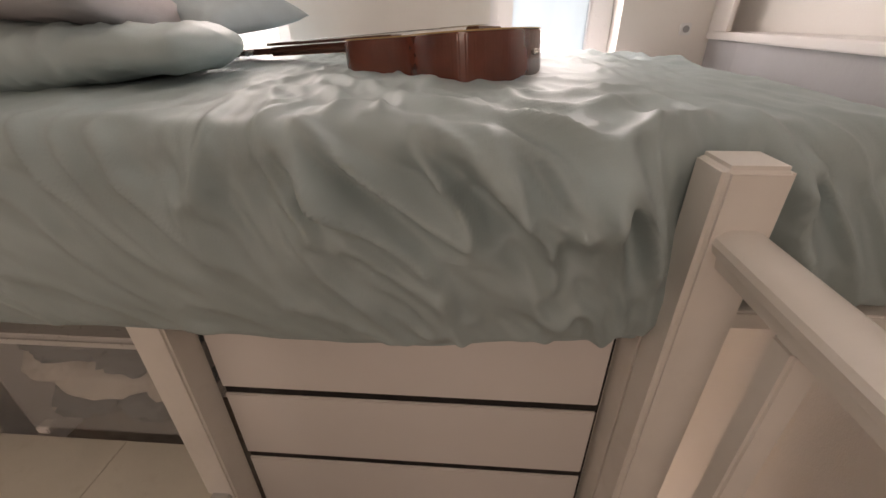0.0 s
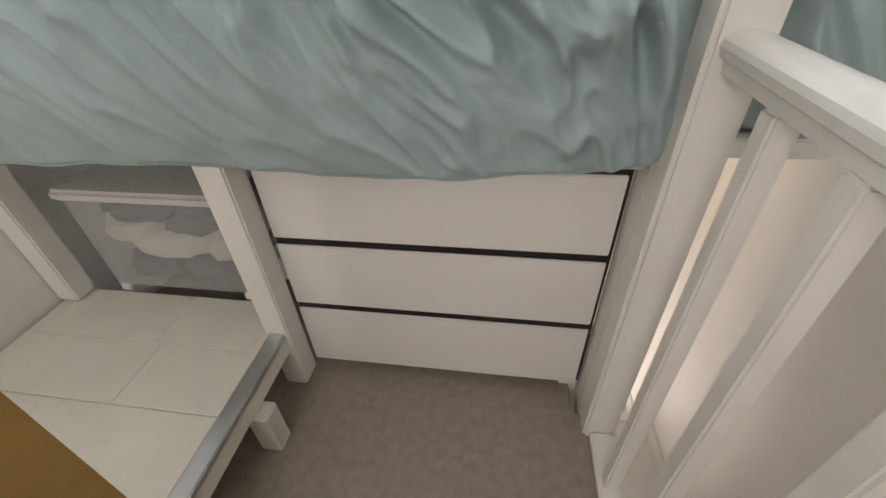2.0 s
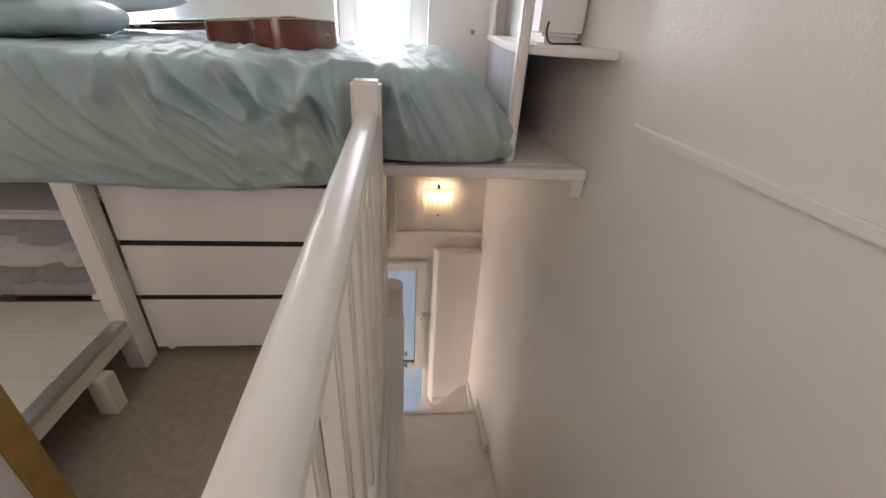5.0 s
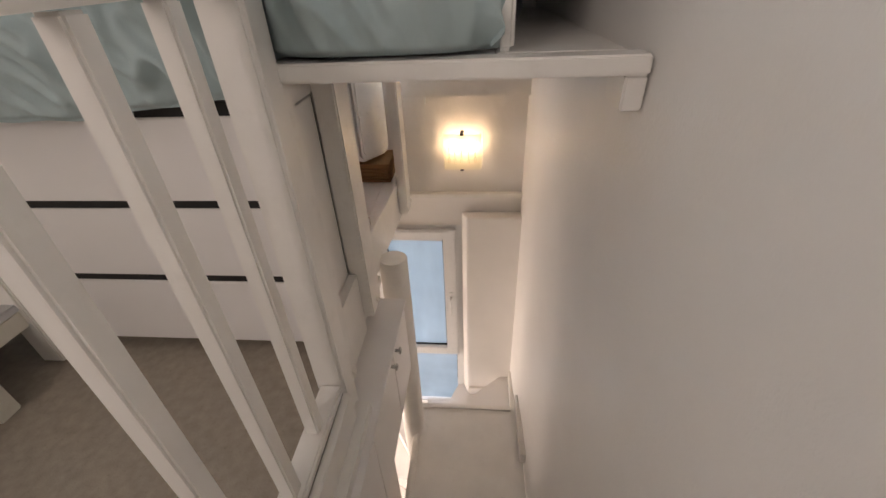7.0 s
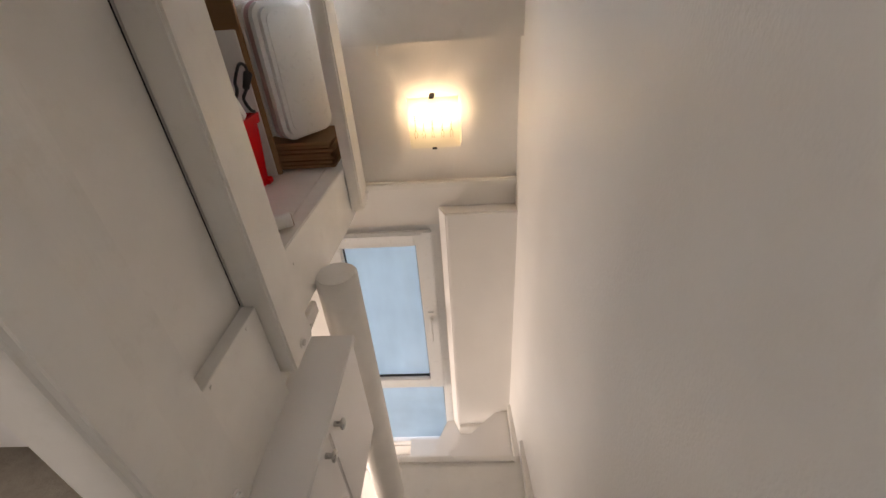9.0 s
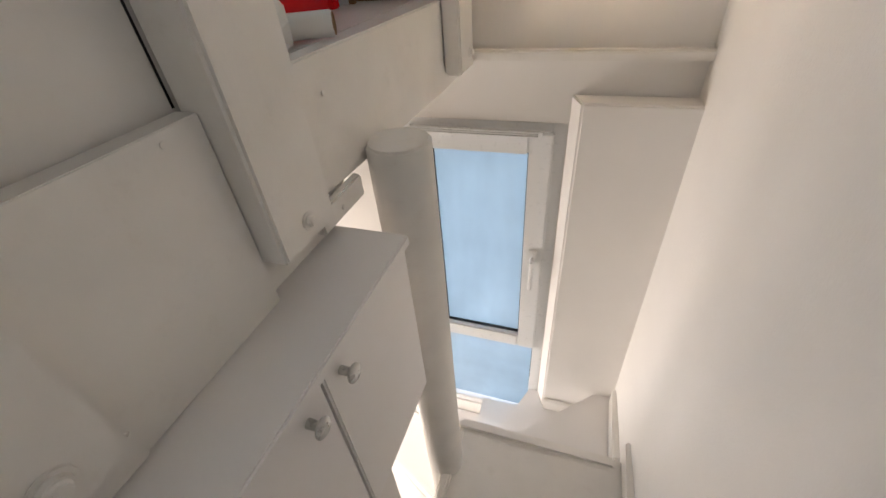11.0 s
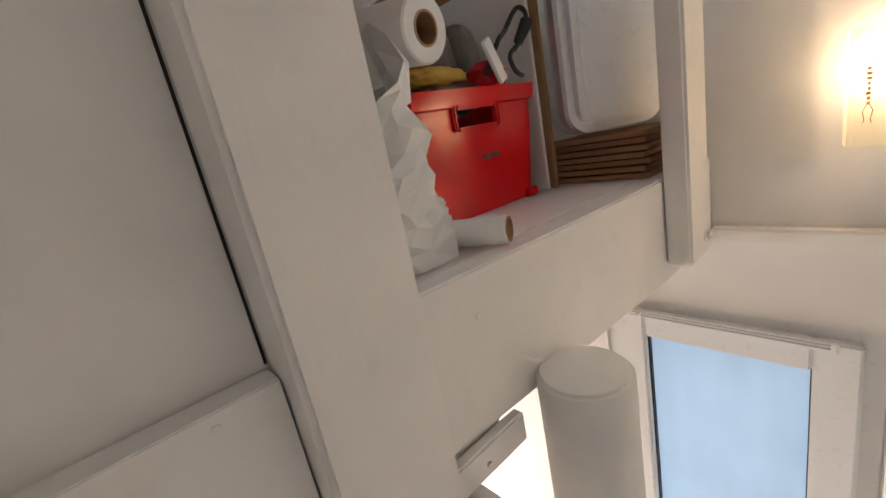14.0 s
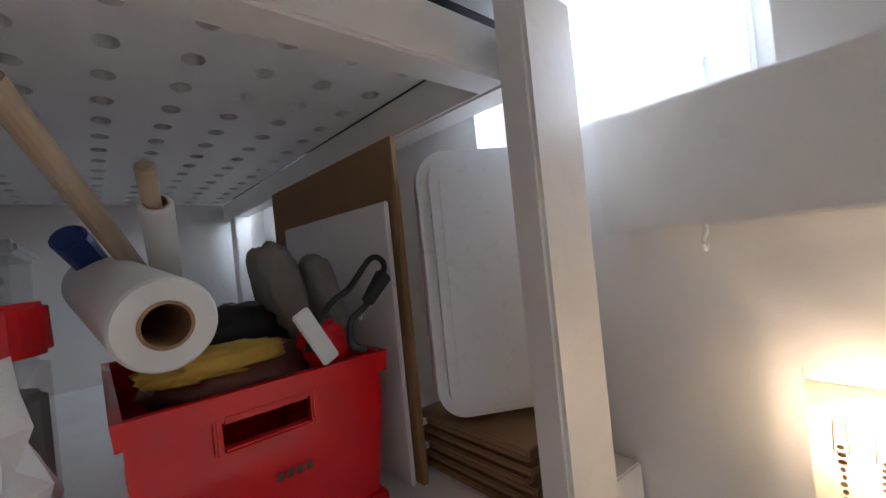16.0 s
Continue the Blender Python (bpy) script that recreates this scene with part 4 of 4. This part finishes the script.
def crate():
    c = thing("storage_crate", (1.28, 3.37, ZS), "glossy red plastic storage crate full of odds and ends", "crate")
    b = bmesh.new()
    x0, x1, y0, y1, h = 1.09, 1.47, 3.245, 3.515, 0.222
    t, fl = 0.004, 0.016

    def ring(off, z, grow):
        return [(x0 + off - grow, y0 + off - grow, z), (x1 - off + grow, y0 + off - grow, z), (x1 - off + grow, y1 - off + grow, z), (x0 + off - grow, y1 - off + grow, z)]

    rings = [ring(0, ZS + 0.001, 0), ring(0, ZS + h - 0.03, fl * 0.85), ring(0, ZS + h - 0.028, fl * 0.85 + 0.007), ring(0, ZS + h, fl + 0.007), ring(0, ZS + h, fl - t), ring(t, ZS + 0.005, 0)]
    vs = [[b.verts.new(p) for p in r] for r in rings]
    # the front side keeps an opening for the hand
    for i in range(len(vs) - 1):
        for k in range(4):
            if k == 1 and i in (0, 4):
                continue
            b.faces.new((vs[i][k], vs[i][(k + 1) % 4], vs[i + 1][(k + 1) % 4], vs[i + 1][k]))
    b.faces.new(vs[0][::-1])
    b.faces.new(vs[-1])

    def wall(lo, hi):
        """Front wall as strips round the grip."""
        za, zb = ZS + 0.160, ZS + 0.188
        def at(y, z):
            k = (z - lo[0].co.z) / (hi[0].co.z - lo[0].co.z)
            xx = lo[0].co.x + (hi[0].co.x - lo[0].co.x) * k
            return (xx, y, z)
        ya, yb = 3.318, 3.420
        ze = hi[0].co.z
        zo = lo[0].co.z
        yl0, yr0, yl1, yr1 = lo[0].co.y, lo[1].co.y, hi[0].co.y, hi[1].co.y
        def q(*p):
            b.faces.new([b.verts.new(at(*k)) for k in p])
        q((yl0, zo), (yr0, zo), (yr1, za), (yl1, za))
        q((yl1, za), (ya, za), (ya, zb), (yl1, zb))
        q((yb, za), (yr1, za), (yr1, zb), (yb, zb))
        q((yl1, zb), (yr1, zb), (yr1, ze), (yl1, ze))

    wall([vs[0][1], vs[0][2]], [vs[1][1], vs[1][2]])
    wall([vs[5][1], vs[5][2]], [vs[4][1], vs[4][2]])
    bmesh.ops.recalc_face_normals(b, faces=b.faces[:])
    part("tub", b, RED, c)
    gb = bmesh.new()
    for a in ((3.309, 3.318, 0.154, 0.2), (3.420, 3.429, 0.154, 0.2), (3.318, 3.420, 0.154, 0.160), (3.318, 3.420, 0.188, 0.2)):
        box_bm(1.476, 1.492, a[0], a[1], ZS + a[2], ZS + a[3], 0.003, bm=gb)
    part("grip", gb, RED, c, "moulded red grip")
    for y in (3.24, 3.495):
        part("foot", box_bm(1.455, 1.484, y, y + 0.03, ZS + 0.001, ZS + 0.02, 0.003), RED, c)
    eb = bmesh.new()
    for k in range(4):
        box_bm(1.4835, 1.4848, 3.372 + 0.012 * k, 3.380 + 0.012 * k, ZS + 0.098, ZS + 0.108, 0, bm=eb)
    part("emblem", eb, BROWN, c, "small dark square emblem")
    return c


crate()


def lump(name, w, d, h, seed, material, at, label, category, rot=(0, 0, 0), amp=0.18, sharp=2.2, sub=4):
    ob = tagged(part(name, crumple_bm(w, d, h, seed, amp, sub, sharp), material, smooth=True), label, category)
    ob.matrix_world = pose(*at, *rot)
    return ob


lump("leather_pouch", 0.20, 0.20, 0.07, 3, BROWN, (1.36, 3.36, 0.318), "red brown leather pouch on top of the crate", "pouch")
lump("yellow_cloth", 0.07, 0.16, 0.035, 4, YELLOW, (1.43, 3.33, 0.352), "yellow ochre cloth lying over the crate", "cloth", (0, 0, 8))
lump("black_bag", 0.14, 0.20, 0.10, 6, RUBBER, (1.27, 3.38, 0.355), "black fabric bag in the crate", "bag")
lump("red_pouch", 0.07, 0.06, 0.06, 8, RED, (1.44, 3.465, 0.345), "small red pouch in the crate", "pouch")
lump("grey_slipper", 0.10, 0.07, 0.17, 9, GREY, (1.30, 3.46, 0.42), "grey felt slipper standing in the crate", "slipper", (15, 0, 0), 0.1)
lump("grey_slipper", 0.09, 0.05, 0.15, 10, GREY, (1.33, 3.52, 0.40), "grey felt slipper standing in the crate", "slipper", (10, 0, 0), 0.1)


def roll(name, a, c, r, hole, label, length_mat=PAPER):
    t = thing(name, a, label, "paper roll")
    a, c = Vector(a), Vector(c)
    q = (c - a).to_track_quat("Z", "Y")
    L = (c - a).length
    b = bmesh.new()
    K = 40
    prof = [(hole, L), (hole, 0.0), (r - 0.003, 0.0), (r, 0.003), (r, L - 0.003), (r - 0.003, L)]
    rings = [[b.verts.new(a + q @ Vector((p[0] * math.cos(2 * math.pi * k / K), p[0] * math.sin(2 * math.pi * k / K), p[1]))) for k in range(K)] for p in prof]
    for i in range(len(prof)):
        for k in range(K):
            f = b.faces.new((rings[i][k], rings[i][(k + 1) % K], rings[(i + 1) % len(prof)][(k + 1) % K], rings[(i + 1) % len(prof)][k]))
            f.smooth = i in (0, 3)
    bmesh.ops.recalc_face_normals(b, faces=b.faces[:])
    part("paper", b, length_mat, t)
    b = bmesh.new()
    prof = [(hole * 0.86, L), (hole * 0.86, -0.001), (hole, -0.001), (hole, L)]
    rings = [[b.verts.new(a + q @ Vector((p[0] * math.cos(2 * math.pi * k / K), p[0] * math.sin(2 * math.pi * k / K), p[1]))) for k in range(K)] for p in prof]
    for i in range(3):
        for k in range(K):
            b.faces.new((rings[i][k], rings[i][(k + 1) % K], rings[i + 1][(k + 1) % K], rings[i + 1][k]))
    bmesh.ops.recalc_face_normals(b, faces=b.faces[:])
    part("core", b, KRAFT, t, "brown cardboard core")
    return t


roll("paper_roll", (1.50, 3.275, 0.412), (1.16, 3.235, 0.46), 0.050, 0.026, "thick white paper roll lying on the crate")
roll("paper_tube", (1.690, 3.205, 0.137), (1.47, 3.10, 0.137), 0.019, 0.0165, "white cardboard tube lying on the storage floor")
roll("paper_roll", (1.37, 3.29, 0.56), (1.12, 3.33, 0.36), 0.020, 0.014, "thin rolled white paper leaning behind the crate")


def stick(a, c, r0, r1, material, label, name="wooden_stick"):
    ob = part(name, rod_bm(a, c, r0, r1, 14, bevel=0.003), material)
    return tagged(ob, label, "stick")


stick((1.41, 3.278, 0.60), (1.10, 3.335, 0.345), 0.011, 0.012, WOOD, "round pine stick leaning among the stored things")
stick((1.47, 3.16, 0.66), (1.06, 3.36, 0.34), 0.014, 0.014, WOOD, "pale wooden batten leaning under the bed")
stick((1.27, 3.20, 0.53), (1.05, 3.31, 0.36), 0.022, 0.016, BLUE, "blue plastic handle among the stored things", "tool_handle")


def plate_bm(x0, x1, y0, y1, z0, z1, r, bevel):
    """A slab standing across x with rounded corners."""
    b = bmesh.new()
    out = []
    for cy, cz, a0 in ((y1 - r, z1 - r, 0), (y0 + r, z1 - r, 90), (y0 + r, z0 + r, 180), (y1 - r, z0 + r, 270)):
        for k in range(9):
            a = radians(a0 + 90 * k / 8)
            out.append((cy + r * math.cos(a), cz + r * math.sin(a)))
    f = b.faces.new([b.verts.new((x0, y, z)) for y, z in out])
    g = bmesh.ops.extrude_face_region(b, geom=[f])
    for v in g["geom"]:
        if isinstance(v, bmesh.types.BMVert):
            v.co.x = x1
    bmesh.ops.recalc_face_normals(b, faces=b.faces[:])
    es = [e for e in b.edges if any(len(q.verts) > 4 for q in e.link_faces)]
    bmesh.ops.bevel(b, geom=es, offset=bevel, segments=4, affect="EDGES")
    return b


# cardboard and boards leaning on end, hard case and brown sheets
def sheet_thing(name, x0, x1, y0, y1, z0, z1, material, label, lean, category="cardboard", bevel=0.002):
    ob = tagged(part(name, box_bm(x0, x1, y0, y1, z0, z1, bevel), material), label, category)
    c = Vector(((x0 + x1) / 2, (y0 + y1) / 2, z0))
    ob.matrix_world = Matrix.Translation(c) @ pose(0, 0, 0, *lean) @ Matrix.Translation(-c)
    return ob


sheet_thing("cardboard_sheet", 0.95, 1.49, 3.558, 3.570, ZS, 0.66, CARD, "large brown cardboard sheet standing on edge", (0, 0, 0))
sheet_thing("white_board", 1.05, 1.478, 3.546, 3.554, ZS, 0.56, PAINT_W, "white board standing before brown cardboard", (0, 0, 0), "board")
case = thing("hard_case", (1.575, 3.585, 0.218), "white hard-shell case with a raised panel", "case")
part("shell", plate_bm(1.475, 1.530, 3.585, 3.80, 0.219, 0.625, 0.045, 0.014), PVC, case)
part("shell", plate_bm(1.533, 1.585, 3.585, 3.80, 0.219, 0.625, 0.045, 0.016), PVC, case)
part("seam", plate_bm(1.5295, 1.5335, 3.583, 3.802, 0.2185, 0.627, 0.047, 0.001), mat("pink seam strip", (0.55, 0.38, 0.38), 0.4), case, "thin pinkish seam")
part("raised_panel", plate_bm(1.582, 1.5885, 3.612, 3.775, 0.245, 0.598, 0.03, 0.003), PVC, case)
case.location, case.rotation_euler = (1.520, 3.572, 0.218), (0, 0, radians(-32))
for i in range(7):
    z = ZS + 0.001 + i * 0.0135
    ob = tagged(part("cardboard_piece", box_bm(1.42 + 0.006 * (i % 3), 1.655 - 0.008 * (i % 2), 3.60 + 0.004 * (i % 3), 3.805, z, z + 0.010, 0.002), CARD), "flat brown cardboard piece in a stack on the storage floor", "cardboard", "cardboard stack")

# carrier bag
bag = thing("carrier_bag", (1.48, 3.10, ZS), "crumpled white plastic carrier bag with a green rim", "bag")


def bag_bm():
    """An open carrier bag: a squashed sleeve with sharp folds, taller at one corner, and a loose hem."""
    b = bmesh.new()
    n, m = 30, 11
    rnd = random.Random(5)
    g = []
    for j in range(m + 1):
        t = j / m
        row = []
        for i in range(n):
            a = 2 * math.pi * (i + (rnd.random() - 0.5) * 0.8) / n
            c, q = math.cos(a), math.sin(a)
            rx, ry = 0.118 * (1 - 0.30 * t), 0.100 * (1 - 0.25 * t ** 2)
            fold = 0.062 * (0.45 - abs(noise.noise(Vector((c * 1.5, q * 1.5, t * 1.6 + 4))))) + 0.034 * (0.35 - abs(noise.noise(Vector((c * 3.4, q * 3.4, t * 4.1)))))
            hgt = 0.19 + 0.11 * max(0, q) ** 2 - 0.03 * max(0, c) + 0.03 * noise.noise(Vector((c * 2, q * 2, 9)))
            sx, sy = math.copysign(abs(c) ** 0.7, c), math.copysign(abs(q) ** 0.7, q)
            row.append(b.verts.new((sx * (rx + fold), sy * (ry + fold), hgt * max(0.0, min(1.04, t + (rnd.random() - 0.5) * 0.07 * (1 if j else 0))) ** 0.9)))
        g.append(row)
    for j in range(m):
        for i in range(n):
            p, q, r, u = g[j][i], g[j][(i + 1) % n], g[j + 1][(i + 1) % n], g[j + 1][i]
            if (p.co - r.co).length < (q.co - u.co).length:
                b.faces.new((p, q, r)), b.faces.new((p, r, u))
            else:
                b.faces.new((p, q, u)), b.faces.new((q, r, u))
    b.faces.new(g[0][::-1])
    return b


o = part("film", bag_bm(), BAGM, bag)
o.data.transform(Matrix.Translation((1.50, 3.095, ZS + 0.001)) @ pose(0, 0, 0, 0, 0, -12))
for v in o.data.vertices:
    v.co.x = min(v.co.x, 1.628)
o = part("green_rim", crumple_bm(0.15, 0.11, 0.06, 14, 0.25, 4, 2), GREEN, bag, "bright green inner wrapping", smooth=True)
o.data.transform(Matrix.Translation((1.47, 3.085, ZS + 0.185)))
mk = bmesh.new()
for k, (dy, dz, w) in enumerate(((0.0, 0.0, 0.010), (0.014, 0.004, 0.004), (0.022, 0.002, 0.012))):
    box_bm(1.611, 1.6125, 3.075 + dy, 3.075 + dy + w, 0.150 + dz, 0.168 + dz, 0, bm=mk)
part("printed_mark", mk, RUBBER, bag, "black printed marks")
for bx, by in ((1.36, 3.015), (1.355, 3.118)):
    bottle = thing("jar", (bx, by, ZS), "clear jar with a red lid behind the carrier bag", "jar", "jars with red lids")
    part("glass", rod_bm((bx, by, ZS), (bx, by, 0.408), 0.044, 0.043, 28, bevel=0.010), clear_plastic(), bottle, "clear glass body", smooth=False)
    part("contents", rod_bm((bx, by, ZS + 0.004), (bx, by, 0.37), 0.040, 0.039, 24, bevel=0.006), CLOTH_G, bottle, "dark contents")
    part("lid", rod_bm((bx, by, 0.4085), (bx, by, 0.464), 0.047, 0.045, 32, bevel=0.005), RED, bottle, "red lid")
put(tagged(part("plastic_film", crumple_bm(0.10, 0.07, 0.05, 22, 0.22, 5, 1.8), BAGM, smooth=True), "crumpled clear film round the cardboard tube", "film"), pose(1.52, 3.175, ZS + 0.046, 0, 0, 25))
plug = thing("power_cord", (1.46, 3.47, 0.35), "black power cord with a plug on the crate", "cord")
part("cord", tube_bm([(1.47, 3.43, 0.345), (1.49, 3.455, 0.40), (1.47, 3.50, 0.42), (1.48, 3.535, 0.46), (1.49, 3.55, 0.445), (1.49, 3.52, 0.40), (1.485, 3.49, 0.375), (1.50, 3.48, 0.345), (1.50, 3.50, 0.335)], 0.0045), RUBBER, plug, smooth=True)
part("plug", rod_bm((1.487, 3.515, 0.395), (1.492, 3.548, 0.435), 0.009, 0.013, 16, bevel=0.003), RUBBER, plug, smooth=False)
for d in (-0.005, 0.005):
    part("pin", rod_bm((1.486 + d * 0.3, 3.513 + d, 0.392), (1.480 + d * 0.3, 3.50 + d, 0.374), 0.0022, n=8), STEEL, plug, "metal pin")
put(tagged(part("white_tag", box_bm(-0.004, 0.004, -0.012, 0.012, -0.04, 0.04, 0.002), PAPER), "white paper tag on top of the crate", "tag"), pose(1.49, 3.435, 0.365, 28, 0, 0))

# screw heads and a paint-covered bolt cap on the boards beside the stairs
for x, y, z in ((1.650, 2.815, 0.10), (1.650, 2.68, 0.10), (1.654, 3.05, -0.112), (1.6395, 3.09, 0.06), (1.6575, 3.46, -0.10)):
    tagged(part("screw_head", rod_bm((x - 0.001, y, z), (x + 0.0018, y, z), 0.0038, n=12), PAINT), "small painted screw head in the board", "screw", "screws in the boards")
cp = thing("bolt_cap", (1.676, 2.588, -0.07), "white painted round bolt cap on the bed leg", "bolt cap")
part("cap", rod_bm((1.675, 2.588, -0.07), (1.688, 2.588, -0.07), 0.014, 0.011, 24, bevel=0.004), PAINT, cp)
part("washer", rod_bm((1.6755, 2.588, -0.07), (1.6785, 2.588, -0.07), 0.018, 0.018, 24, bevel=0.001), PAINT, cp)

# the stored things stand a little further in, away from the stairs
INWARD = {"carrier_bag": (-0.04, -0.048, 0), "plastic_film": (-0.055, -0.02, 0), "paper_tube": (-0.066, -0.02, 0),
          "storage_crate": (-0.035, -0.02, 0), "hard_case": (-0.022, 0.003, 0), "cardboard_sheet": (-0.034, 0.003, 0),
          "white_board": (-0.034, 0.003, 0), "cardboard_piece": (-0.022, 0.003, 0)}
for kind in ("leather_pouch", "yellow_cloth", "black_bag", "red_pouch", "grey_slipper", "paper_roll", "wooden_stick", "tool_handle", "power_cord", "white_tag"):
    INWARD[kind] = (-0.035, -0.02, 0.014)
for ob in list(scene.objects):
    kind = ob.name.split(".")[0]
    if ob.parent is None and kind in INWARD:
        ob.location += Vector(INWARD[kind])
